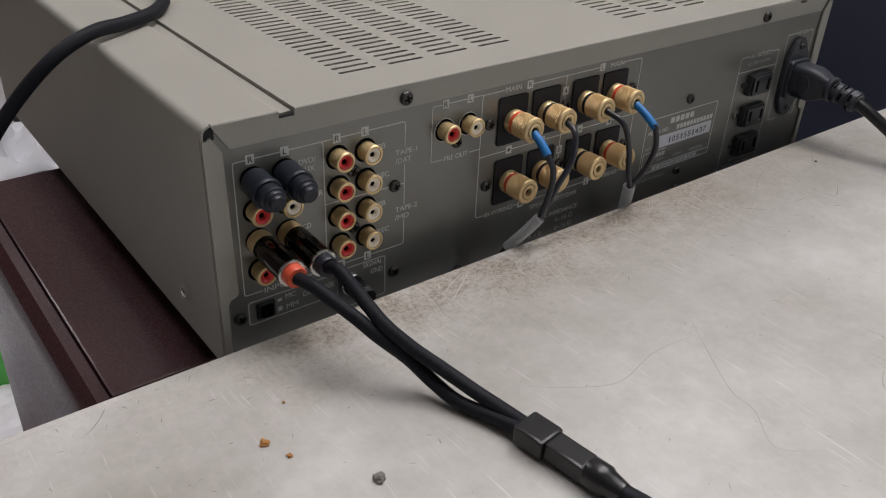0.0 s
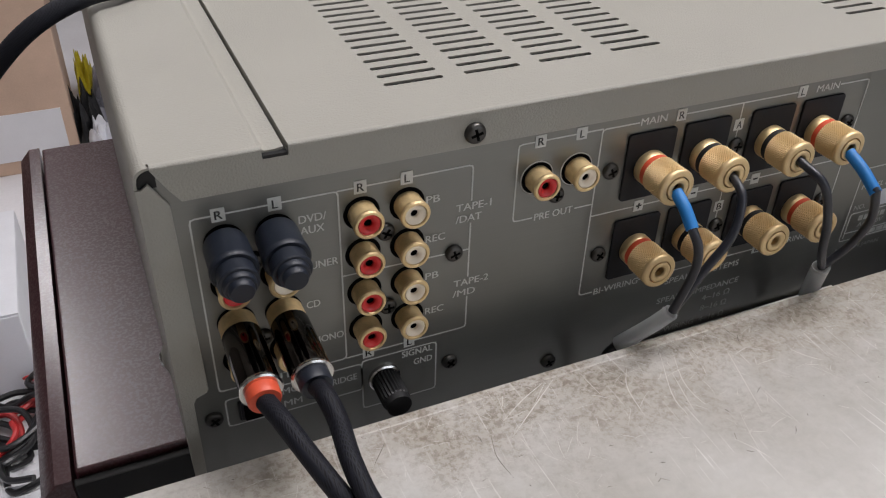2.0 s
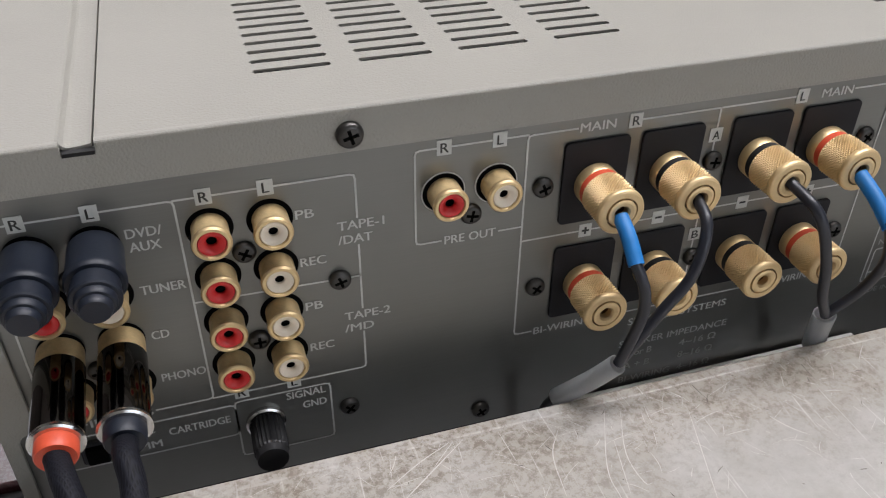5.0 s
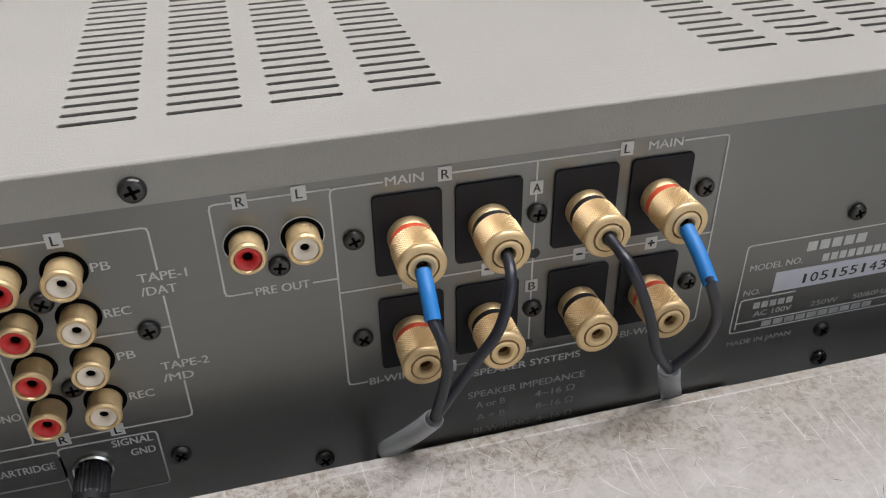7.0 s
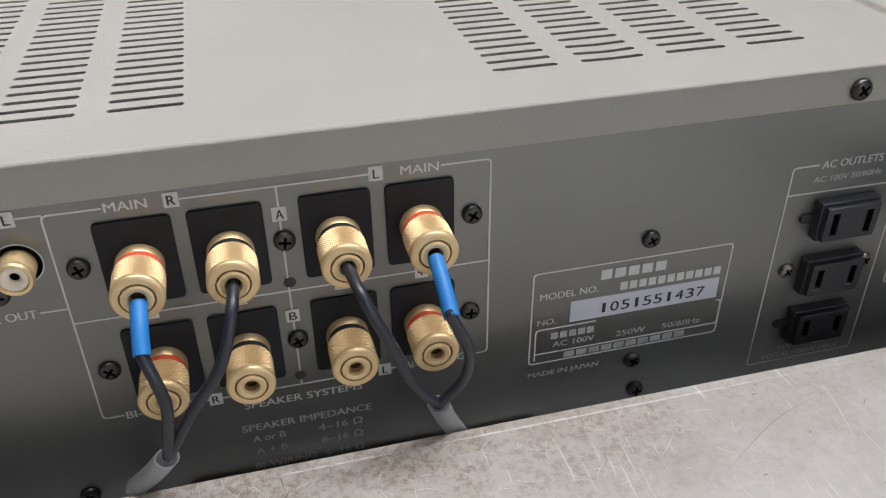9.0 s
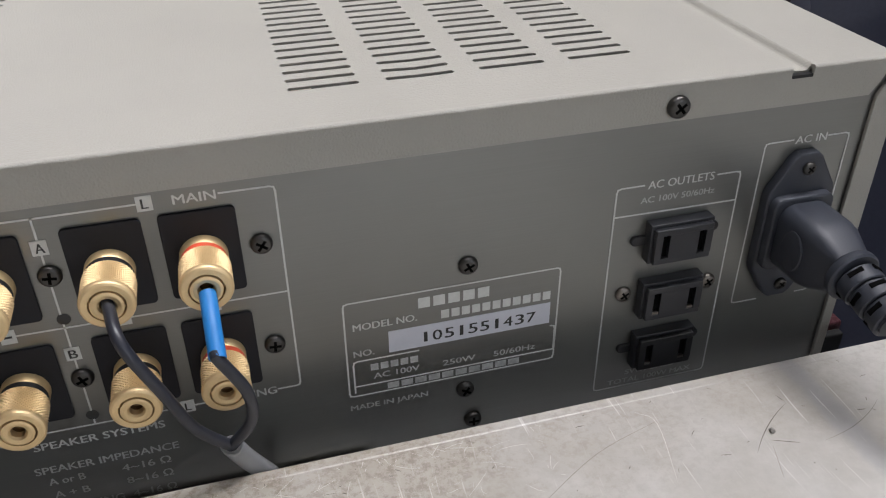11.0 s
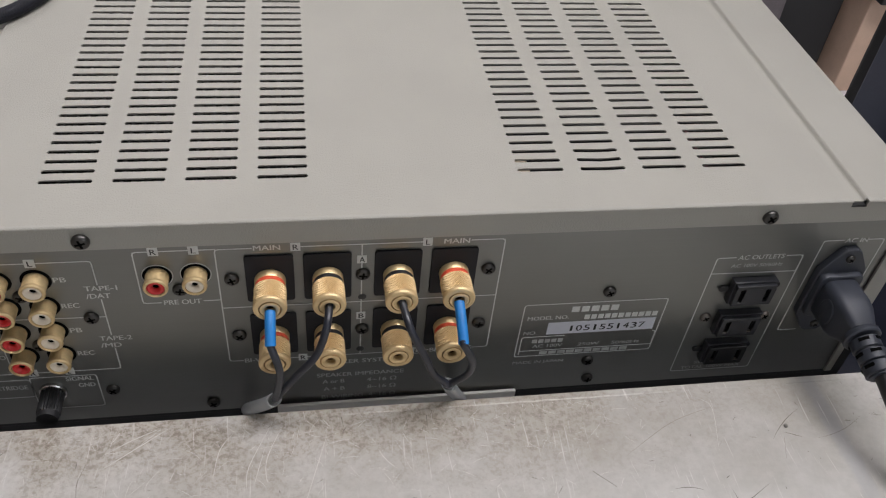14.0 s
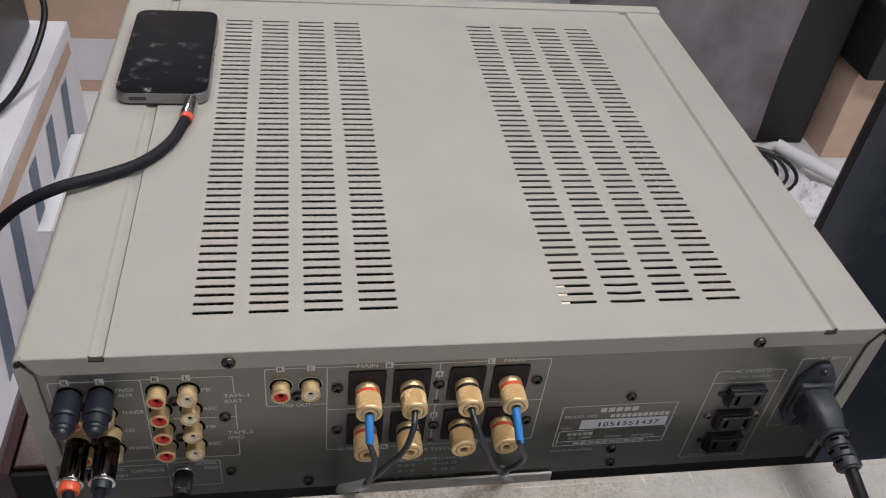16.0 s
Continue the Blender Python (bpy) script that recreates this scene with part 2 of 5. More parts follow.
        line = product(line, ramp(nodes, links, gate.outputs["Fac"], [(0.5, grey(0)), (0.62, grey(1))]).outputs["Color"])
        if lines is None:
            lines = line
        else:
            n = nodes.new("ShaderNodeMath")
            n.operation = "MAXIMUM"
            links.new(lines, n.inputs[0])
            links.new(line, n.inputs[1])
            lines = n.outputs[0]
    base = mixed(nodes, links, product(lines, 0.45), base, (0.76, 0.75, 0.72))
    links.new(base, b.inputs["Base Color"])
    rr = nodes.new("ShaderNodeMapRange")
    rr.inputs["To Min"].default_value, rr.inputs["To Max"].default_value = 0.3, 0.58
    links.new(cloud.outputs["Fac"], rr.inputs["Value"])
    links.new(rr.outputs["Result"], b.inputs["Roughness"])
    bump(nodes, links, b, fine.outputs["Fac"], 0.25, 0.0002)
    return m


TABLE = table_material()


def wood_material():
    m, nodes, links, b = shader("dark_brown_vinyl", (0.045, 0.02, 0.02), 0.33)
    n = noise_node(nodes, links, 30, 5, 0.6, (1, 0.15, 1))
    r = ramp(nodes, links, n.outputs["Fac"], [(0.3, (0.052, 0.015, 0.019)), (0.7, (0.082, 0.026, 0.031))])
    d = noise_node(nodes, links, 700, 3, 0.7)
    links.new(mixed(nodes, links, ramp(nodes, links, d.outputs["Fac"], [(0.70, grey(0)), (0.74, grey(0.7))]).outputs["Color"], r.outputs["Color"], (0.2, 0.16, 0.15)), b.inputs["Base Color"])
    b.inputs["Coat Weight"].default_value = 0.5
    cr = ramp(nodes, links, d.outputs["Fac"], [(0.38, grey(0.14)), (0.62, grey(0.36))])
    links.new(cr.outputs["Color"], b.inputs["Coat Roughness"])
    rr = ramp(nodes, links, n.outputs["Fac"], [(0.2, grey(0.28)), (0.8, grey(0.38))])
    links.new(rr.outputs["Color"], b.inputs["Roughness"])
    return m


WOOD = wood_material()
# for walls added to keep reflections dim
DARKWALL = varied("dark_added_wall", (0.13, 0.115, 0.105), 0.7, 0.0, 0.3, 3, 90, 0.0006)
FLOORTILE = varied("pale_floor_tile", (0.76, 0.75, 0.77), 0.35, 0.0, 0.1, 4, 120, 0.0002)
WALL = varied("off_white_plaster", (0.68, 0.67, 0.64), 0.7, 0.0, 0.06, 3, 150, 0.0005)
CARDBOARD = varied("brown_cardboard", (0.60, 0.43, 0.32), 0.75, 0.0, 0.12, 12, 300, 0.0003)
CARTONWHITE = varied("white_carton", (0.80, 0.81, 0.85), 0.5, 0.0, 0.06, 9, 300, 0.0002)
CARTONBLUE = varied("slate_blue_print", (0.12, 0.16, 0.23), 0.5, 0.0, 0.1, 20, 300, 0)
TAPE = varied("glossy_packing_tape", (0.60, 0.58, 0.55), 0.2, 0.0, 0.08, 20, 300, 0)
CLOTH = varied("dark_taupe_cloth", (0.165, 0.142, 0.150), 0.75, 0.0, 0.42, 9, 500, 0.0008)
GLOSSBLACK = varied("glossy_dark_screen", (0.056, 0.065, 0.098), 0.27, 0.0, 0.15, 3, 400, 0, 0.05, 0.2)
PAPER = varied("white_paper", (0.75, 0.75, 0.77), 0.65, 0.0, 0.05, 12, 300, 0.0002)
YELLOW = varied("yellow_plastic", (0.62, 0.52, 0.04), 0.4, 0.0, 0.1, 40, 300, 0)
GREEN = varied("green_plastic", (0.06, 0.36, 0.05), 0.4, 0.0, 0.1, 40, 300, 0)
REDWIRE = varied("red_wire", (0.5, 0.03, 0.03), 0.4, 0.0, 0.1, 40, 300, 0)
GREYSTEEL = varied("grey_coated_steel", (0.33, 0.33, 0.37), 0.27, 0.5, 0.08, 14, 500, 0.00005)
DEVICE = varied("dark_grey_device", (0.045, 0.045, 0.05), 0.4, 0.2, 0.15, 30, 600, 0.00005)
FOAM = varied("white_foam", (0.78, 0.77, 0.73), 0.8, 0.0, 0.05, 60, 800, 0.0003)
PINE = varied("orange_pine", (0.50, 0.24, 0.07), 0.5, 0.0, 0.2, 10, 200, 0.0003)
EMIT, en, el, eb = shader("tube_glow", (0.9, 0.9, 0.88), 0.5)
eb.inputs["Emission Color"].default_value = (1.0, 0.97, 0.92, 1)
eb.inputs["Emission Strength"].default_value = 6.0
# glow for the sheet added outside the unseen window
ADDEDGLOW, en, el, eb = shader("added_window_glow", (0.6, 0.7, 0.85), 0.9)
eb.inputs["Emission Color"].default_value = (0.86, 0.92, 1.0, 1)
eb.inputs["Emission Strength"].default_value = 1.2


# ---- builders ----
WORLD = {}


def mesh_from(name, bm, material, sharp=34):
    me = bpy.data.meshes.new(name)
    flat = [f.material_index == 1 for f in bm.faces]
    for f in bm.faces:
        f.material_index = 0
    bm.to_mesh(me)
    bm.free()
    me.materials.append(material)
    if sharp:
        for p in me.polygons:
            p.use_smooth = True
        me.set_sharp_from_angle(angle=radians(sharp))
        for p, stay in zip(me.polygons, flat):
            p.use_smooth = not stay
    return me


def place(name, me, parent=None, label="", m=None):
    """Links a mesh under a thing or a part, at the world pose m."""
    ob = new(name, me)
    m = m or Matrix()
    if parent is not None:
        ob.parent = parent
        ob.matrix_parent_inverse = WORLD[parent.name].inverted()
    ob.matrix_basis = m
    WORLD[ob.name] = m.copy()
    return tagged(ob, label)


def part(name, bm, material, parent, label="", m=None, sharp=34):
    return place(name, mesh_from(name, bm, material, sharp), parent, label, m)


def thing(name, at, label, category, group="", kind=""):
    ob = new(name)
    ob.empty_display_size = 0.02
    ob.matrix_basis = Matrix.Translation(at)
    WORLD[ob.name] = ob.matrix_basis.copy()
    return tagged(ob, label, category, group, kind)


def single(name, bm, material, label="", category="", group="", kind="", m=None):
    return tagged(place(name, mesh_from(name, bm, material), None, label, m), "", category, group, kind)


def box(bm, x0, x1, y0, y1, z0, z1, bevel=0.0, seg=2):
    made = bmesh.ops.create_cube(bm, size=1.0, matrix=Matrix.LocRotScale(((x0 + x1) / 2, (y0 + y1) / 2, (z0 + z1) / 2), None, (x1 - x0, y1 - y0, z1 - z0)))
    if bevel:
        edges = list({e for v in made["verts"] for e in v.link_edges})
        made = bmesh.ops.bevel(bm, geom=edges, offset=bevel, segments=seg, affect="EDGES", profile=0.5)
        for f in bm.faces:  # the six large faces stay flat
            f.normal_update()
            f.material_index = 1 if max(abs(c) for c in f.normal) > 0.9999 else f.material_index
    return bm


def boxed(*a, **k):
    return box(bmesh.new(), *a, **k)


def prism(bm, outline, y0, y1, bevel=0.0):
    """A plate: an outline in x and z, from the depth y0 back to y1."""
    front = [bm.verts.new((x, y0, z)) for x, z in outline]
    back = [bm.verts.new((x, y1, z)) for x, z in outline]
    faces = [bm.faces.new(front), bm.faces.new(back[::-1])]
    n = len(outline)
    for i in range(n):
        faces.append(bm.faces.new((front[i], back[i], back[(i + 1) % n], front[(i + 1) % n])))
    bmesh.ops.recalc_face_normals(bm, faces=faces)
    if bevel:
        rim = [e for e in bm.edges if e.verts[0] in front and e.verts[1] in front]
        bmesh.ops.bevel(bm, geom=rim, offset=bevel, segments=2, affect="EDGES", profile=0.5)
        for f in bm.faces:
            f.normal_update()
            f.material_index = 1 if abs(f.normal.y) > 0.9999 else 0
    return bm


def rounded(x0, x1, z0, z1, r, n=4):
    pts = []
    for cx, cz, a0 in ((x1 - r, z1 - r, 0), (x0 + r, z1 - r, 90), (x0 + r, z0 + r, 180), (x1 - r, z0 + r, 270)):
        for i in range(n + 1):
            a = radians(a0 + 90 * i / n)
            pts.append((cx + r * math.cos(a), cz + r * math.sin(a)))
    return pts


def lathe(bm, profile, segs=32, m=None, knurl=()):
    """Turns a profile of (radius, height) about z; knurl: rows whose corners alternate in and out."""
    m = m or Matrix()
    rows = []
    for j, (r, h) in enumerate(profile):
        if r <= 1e-7:
            rows.append([bm.verts.new(m @ Vector((0, 0, h)))])
            continue
        row = []
        for i in range(segs):
            a = 2 * math.pi * i / segs
            if j in knurl and (i + j) % 2:
                r = profile[j][0] - 0.00040
            else:
                r = profile[j][0]
            row.append(bm.verts.new(m @ Vector((r * math.cos(a), r * math.sin(a), h))))
        rows.append(row)
    for ja, (a, b) in enumerate(zip(rows, rows[1:])):
        for i in range(max(len(a), len(b))):
            k = (i + 1) % segs
            if len(a) == 1 and len(b) == 1:
                continue
            if len(a) == 1:
                bm.faces.new((a[0], b[i], b[k]))
            elif len(b) == 1:
                bm.faces.new((a[i], a[k], b[0]))
            elif a is not rows[0] and ja in knurl and ja + 1 in knurl:
                # pyramids: the quad is split between its two low corners
                if (i + ja) % 2:
                    bm.faces.new((a[i], a[k], b[k])), bm.faces.new((a[i], b[k], b[i]))
                else:
                    bm.faces.new((a[i], a[k], b[i])), bm.faces.new((a[k], b[k], b[i]))
            else:
                bm.faces.new((a[i], a[k], b[k], b[i]))
    bmesh.ops.recalc_face_normals(bm, faces=bm.faces[:])
    return bm


def spline(points, steps=8):
    pts = [Vector(p) for p in points]
    pts = [2 * pts[0] - pts[1]] + pts + [2 * pts[-1] - pts[-2]]
    out = []
    for a, b, c, d in zip(pts, pts[1:], pts[2:], pts[3:]):
        for i in range(steps):
            t = i / steps
            out.append(0.5 * ((2 * b) + (c - a) * t + (2 * a - 5 * b + 4 * c - d) * t * t + (3 * b - a - 3 * c + d) * t ** 3))
    return out + [pts[-2]]


def tube(bm, points, radius, segs=12, steps=8, flat=1.0):
    """A round cord along a smooth line through the points; radius: one value, or one for each end."""
    line = spline(points, steps)
    r0, r1 = radius if isinstance(radius, tuple) else (radius, radius)
    up = Vector((0.13, 0.21, 0.97)).normalized()
    rows = []
    for i, p in enumerate(line):
        d = (line[min(i + 1, len(line) - 1)] - line[max(i - 1, 0)]).normalized()
        side = d.cross(up).normalized()
        top = side.cross(d).normalized()
        up = top
        r = r0 + (r1 - r0) * i / (len(line) - 1)
        rows.append([bm.verts.new(p + side * (r * math.cos(2 * math.pi * k / segs)) + top * (flat * r * math.sin(2 * math.pi * k / segs))) for k in range(segs)])
    for a, b in zip(rows, rows[1:]):
        for k in range(segs):
            bm.faces.new((a[k], a[(k + 1) % segs], b[(k + 1) % segs], b[k]))
    bm.faces.new(rows[0][::-1])
    bm.faces.new(rows[-1])
    bmesh.ops.recalc_face_normals(bm, faces=bm.faces[:])
    return bm


def corded(points, radius, **k):
    return tube(bmesh.new(), points, radius, **k)


OUT = pose(0, 0, 0, 90)  # local z becomes the way out of the rear panel


def out_at(x, z, y=0.0):
    return Matrix.Translation((x, y, z)) @ OUT


def text_mesh(words, x0, x1, z, cap, depth=-0.00022, thin=False):
    """Letters in the built-in font, fitted between x0 and x1 on the rear panel, with their foot at z."""
    cu = bpy.data.curves.new("letters", "FONT")
    cu.body = words
    cu.extrude = 0.0
    cu.resolution_u = 3
    cu.offset = -0.008 if thin else 0.0
    ob = bpy.data.objects.new("letters", cu)
    scene.collection.objects.link(ob)
    bpy.context.view_layer.update()
    me = bpy.data.meshes.new_from_object(ob.evaluated_get(bpy.context.evaluated_depsgraph_get()))
    bpy.data.objects.remove(ob)
    bpy.data.curves.remove(cu)
    xs = [v.co.x for v in me.vertices]
    lo, hi = min(xs), max(xs)
    k = cap / 0.69
    for v in me.vertices:
        v.co = Vector((x0 + (v.co.x - lo) / (hi - lo) * (x1 - x0), depth, z + v.co.y * k))
    if thin:
        return me
    # a second strike, a hair aside and behind, makes the print as bold as it is
    co = [v.co.copy() for v in me.vertices]
    faces = [tuple(p.vertices) for p in me.polygons]
    n = len(co)
    bold = bpy.data.meshes.new("letters")
    bold.from_pydata(co + [c + Vector((0.00013, 0.00003, 0.0)) for c in co], [], faces + [tuple(i + n for i in f) for f in faces])
    bpy.data.meshes.remove(me)
    return bold


def lettering(parent, words, x0, x1, z, cap=0.0026, material=None, depth=-0.00022, name="lettering", thin=False):
    me = text_mesh(words, x0, x1, z, cap, depth, thin)
    me.materials.clear()
    me.materials.append(material or PRINT)
    return place(name, me, parent)


def strokes(bm, points, width=0.00052, depth=-0.00015):
    """A printed line through points in x and z."""
    for k, ((ax, az), (bx, bz)) in enumerate(zip(points, points[1:])):
        d = Vector((bx - ax, bz - az))
        n = Vector((-d.y, d.x)).normalized() * (width / 2)
        e = d.normalized() * (width / 2)
        q = [(ax - e.x + n.x, az - e.y + n.y), (ax - e.x - n.x, az - e.y - n.y), (bx + e.x - n.x, bz + e.y - n.y), (bx + e.x + n.x, bz + e.y + n.y)]
        bm.faces.new([bm.verts.new((x, depth - 0.000015 * (k % 4), z)) for x, z in q])
    return bm


# ---- the room ----
def slab(name, dims, material, label="", bevel=0.0):
    return single(name, boxed(*dims, bevel=bevel), material, label, kind="structure")


X0, X1, Y0, Y1, H = -2.2, 2.8, -2.4, 2.85, 2.6
slab("floor", (X0 - 0.2, X1 + 0.2, Y0 - 0.2, Y1 + 0.2, -0.1, 0.0), FLOORTILE, "pale beige tiled workshop floor")
slab("ceiling", (X0 - 0.2, X1 + 0.2, Y0 - 0.2, Y1 + 0.2, H, H + 0.1), WALL)
slab("wall_east", (X1, X1 + 0.15, Y0, Y1, 0, H), WALL)


def wall_with_opening(name, along, a0, a1, w0, w1, z0, z1, at, thick):
    bm = bmesh.new()
    for p0, p1, q0, q1 in ((a0, w0, 0, H), (w1, a1, 0, H), (w0, w1, 0, z0), (w0, w1, z1, H)):
        if along == "x":
            box(bm, p0, p1, at, at + thick, q0, q1)
        else:
            box(bm, at - thick, at, p0, p1, q0, q1)
    return single(name, bm, WALL, kind="structure")


# dark walls added so that the player's glass and the cover reflect little light
slab("wall_north", (X0 - 0.15, X1 + 0.15, Y1, Y1 + 0.15, 0, H), DARKWALL)
slab("wall_west", (X0 - 0.15, X0, Y0, Y1, 0, H), DARKWALL)
wall_with_opening("wall_south", "x", X0 - 0.15, X1 + 0.15, 0.2, 2.5, 0.95, 2.25, Y0 - 0.15, 0.15)


# an added window, never in view, that frames the front fill light
def window(name, frames, backdrop):
    bm = bmesh.new()
    for dims in frames:
        box(bm, *dims, bevel=0.004)
    w = single(name, bm, WHITE, "added white framed window, unseen behind the camera", kind="structure")
    single("backdrop", boxed(*backdrop), ADDEDGLOW, "glowing sheet added outside the unseen window", kind="structure")
    return w


WY = Y0 - 0.12
window("added_window", ((0.2, 2.5, WY, WY + 0.04, 0.95, 1.0), (0.2, 2.5, WY, WY + 0.04, 2.2, 2.25), (0.2, 0.25, WY, WY + 0.04, 1.0, 2.2), (2.45, 2.5, WY, WY + 0.04, 1.0, 2.2), (1.325, 1.375, WY, WY + 0.04, 1.0, 2.2)),
       (-0.5, 3.2, Y0 - 0.62, Y0 - 0.6, 0.5, 2.6))


# added fixtures that house the unseen tube lamps
def added_ceiling_light(x, y, turn):
    t = thing("added_ceiling_light", (x, y, H), "added white ceiling fixture with a lit tube, out of view", "lamp", "ceiling lights")
    part("frame", boxed(-0.64, 0.64, -0.09, 0.09, -0.05, -0.002, bevel=0.006), WHITE, t, "", pose(x, y, H, 0, 0, turn))
    bm = lathe(bmesh.new(), [(0.0, -0.6), (0.014, -0.6), (0.014, 0.6), (0.0, 0.6)], 16, pose(x, y, H - 0.07, 0, 0, turn) @ pose(0, 0, 0, 0, 90))
    part("tube", bm, EMIT, t, "glowing white tube")


for lx, ly, turn, watts in TUBES:
    added_ceiling_light(lx, ly, turn)

# ---- supports ----
TABLE_Z = 0.81
bench = thing("work_table", (0, -0.45, 0), "worn pale grey laminate work table with scratches and stains", "table")
part("tabletop", boxed(-0.95, 1.05, -0.88, -0.0256, TABLE_Z - 0.028, TABLE_Z, bevel=0.0002), TABLE, bench)
part("edge_band", boxed(-0.95, 1.05, -0.0256, -0.0215, TABLE_Z - 0.028, TABLE_Z - 0.0002, bevel=0.0008), TABLE, bench, "thin worn light edge strip")
for lx in (-0.86, 0.96):
    for ly in (-0.80, -0.10):
        part("leg", boxed(lx - 0.022, lx + 0.022, ly - 0.022, ly + 0.022, 0, TABLE_Z - 0.0285, bevel=0.002), GREYSTEEL, bench)

BOX_Z = 0.7575
stand = thing("metal_stand", (0, 0.18, 0), "grey coated steel stand under the brown cabinet", "stand")
part("top_plate", boxed(-0.300, 0.290, 0.03, 0.33, 0.425, 0.450, bevel=0.002), GREYSTEEL, stand)
for lx in (-0.284, 0.274):
    for ly in (0.05, 0.31):
        part("leg", boxed(lx - 0.014, lx + 0.014, ly - 0.014, ly + 0.014, 0, 0.4245, bevel=0.001), GREYSTEEL, stand)

cab = thing("wooden_cabinet", (0, 0.17, 0.45), "dark brown vinyl-covered wooden cabinet with a chipped edge", "cabinet")
part("body", boxed(-0.2585, 0.272, 0.044, 0.31, 0.451, BOX_Z, bevel=0.0012), WOOD, cab)
bm = bmesh.new()
lip = [(-0.2597, BOX_Z), (-0.2655, BOX_Z - 0.0002), (-0.2715, BOX_Z - 0.007), (-0.2735, BOX_Z - 0.03), (-0.2735, 0.451), (-0.2597, 0.451)]
prism(bm, lip, 0.040, 0.312, 0.0006)
part("front_lip", bm, WOOD, cab, "bevelled brown edge moulding")
part("back_board", boxed(-0.2595, 0.27, 0.0395, 0.0435, 0.451, BOX_Z - 0.003, bevel=0.0008), CHASSIS, cab, "black rear board")

# ---- the amplifier ----
amp = thing("amplifier", (0, 0.18, BOX_Z), "champagne-grey stereo amplifier seen from its dark rear panel", "amplifier")
TOP, W, D, LOW = 0.9, 0.2185, 0.370, 0.785
SLOT_COLS = [-0.1424, -0.1158, -0.0892, -0.0620, 0.0422, 0.0690, 0.0959, 0.1228]
SLOT_LEN, SLOT_Y, SLOT_PITCH, SLOT_W, SLOT_ROWS = 0.0197, 0.0247, 0.00623, 0.00215, 51


def cover_mesh():
    """One bent sheet: top with rows of slots and two grooves, rounded into both sides."""
    section = [(-W, LOW), (-W, TOP - 0.0040)]
    section += [(-W + 0.0040 * (1 - math.cos(a)), TOP - 0.0040 * (1 - math.sin(a))) for a in (radians(11.25 * k) for k in range(1, 9))]
    seams = {len(section) + 8}
    section += [(-0.1866, TOP), (-0.1861, TOP - 0.0003), (-0.1857, TOP - 0.0009), (-0.1852, TOP - 0.0015), (-0.1846, TOP - 0.0018), (-0.1838, TOP - 0.0019), (-0.1822, TOP - 0.0018), (-0.1806, TOP - 0.0016), (-0.1795, TOP - 0.0014), (-0.1788, TOP - 0.0030), (-0.1787, TOP)]
    cells = set()
    for x in SLOT_COLS:
        cells.add(len(section))
        section += [(x + u, TOP) for u in (0.0, 0.0006, 0.25 * SLOT_LEN, 0.5 * SLOT_LEN, 0.75 * SLOT_LEN, SLOT_LEN - 0.0006, SLOT_LEN)]
    seams.add(len(section) + 1)
    section += [(0.1795, TOP), (0.1796, TOP - 0.0030), (0.1803, TOP - 0.0014), (0.1814, TOP - 0.0016), (0.1830, TOP - 0.0018), (0.1846, TOP - 0.0019), (0.1854, TOP - 0.0018), (0.1859, TOP - 0.0014), (0.1863, TOP - 0.0008), (0.1867, TOP - 0.0003), (0.1872, TOP)]
    section += [(W - 0.0040 * (1 - math.sin(a)), TOP - 0.0040 * (1 - math.cos(a))) for a in (radians(11.25 * k) for k in range(0, 8))]
    section += [(W, TOP - 0.0040), (W, LOW)]
    ys = [0.0006]
    rows = set()
    for k in range(SLOT_ROWS):
        y = SLOT_Y + k * SLOT_PITCH
        rows.add(len(ys))
        ys += [y - SLOT_W / 2, y + SLOT_W / 2]
    ys.append(D)
    verts = [(x, y, z) for y in ys for x, z in section]
    n = len(section)
    # the first rows of one column were pushed out of line
    knocked = sorted(cells)[5]
    for k, amount in enumerate((0.0003, 0.0006, 0.0004)):
        for j in (2 * k + 1, 2 * k + 2):
            for d, u in ((2, -0.35), (3, -0.8), (4, -0.45)):
                x, y, z = verts[j * n + knocked + d]
                verts[j * n + knocked + d] = (x, y + amount * u, z + amount * 0.3 * u)
    faces = []
    for j in range(len(ys) - 1):
        for i in range(n - 1):
            if i in seams:
                continue
            q = (j * n + i, j * n + i + 1, (j + 1) * n + i + 1, (j + 1) * n + i)
            if j in rows and any(i - d in cells for d in range(6)):
                if i in cells:  # rounded slot end: two small corners stay
                    mid = len(verts)
                    verts.append((section[i][0], (ys[j] + ys[j + 1]) / 2, TOP))
                    faces += [(q[0], q[1], mid), (mid, q[2], q[3])]
                elif i - 5 in cells:
                    mid = len(verts)
                    verts.append((section[i + 1][0], (ys[j] + ys[j + 1]) / 2, TOP))
                    faces += [(q[0], q[1], mid), (q[3], mid, q[2])]
                continue
            faces.append(q)
    me = bpy.data.meshes.new("cover")
    me.from_pydata(verts, [], faces)
    me.materials.append(PAINT)
    return me


cover = place("cover", cover_mesh(), amp, "slotted champagne-grey painted steel cover")
mod = cover.modifiers.new("sheet", "SOLIDIFY")
mod.thickness, mod.offset = 0.0007, -1.0


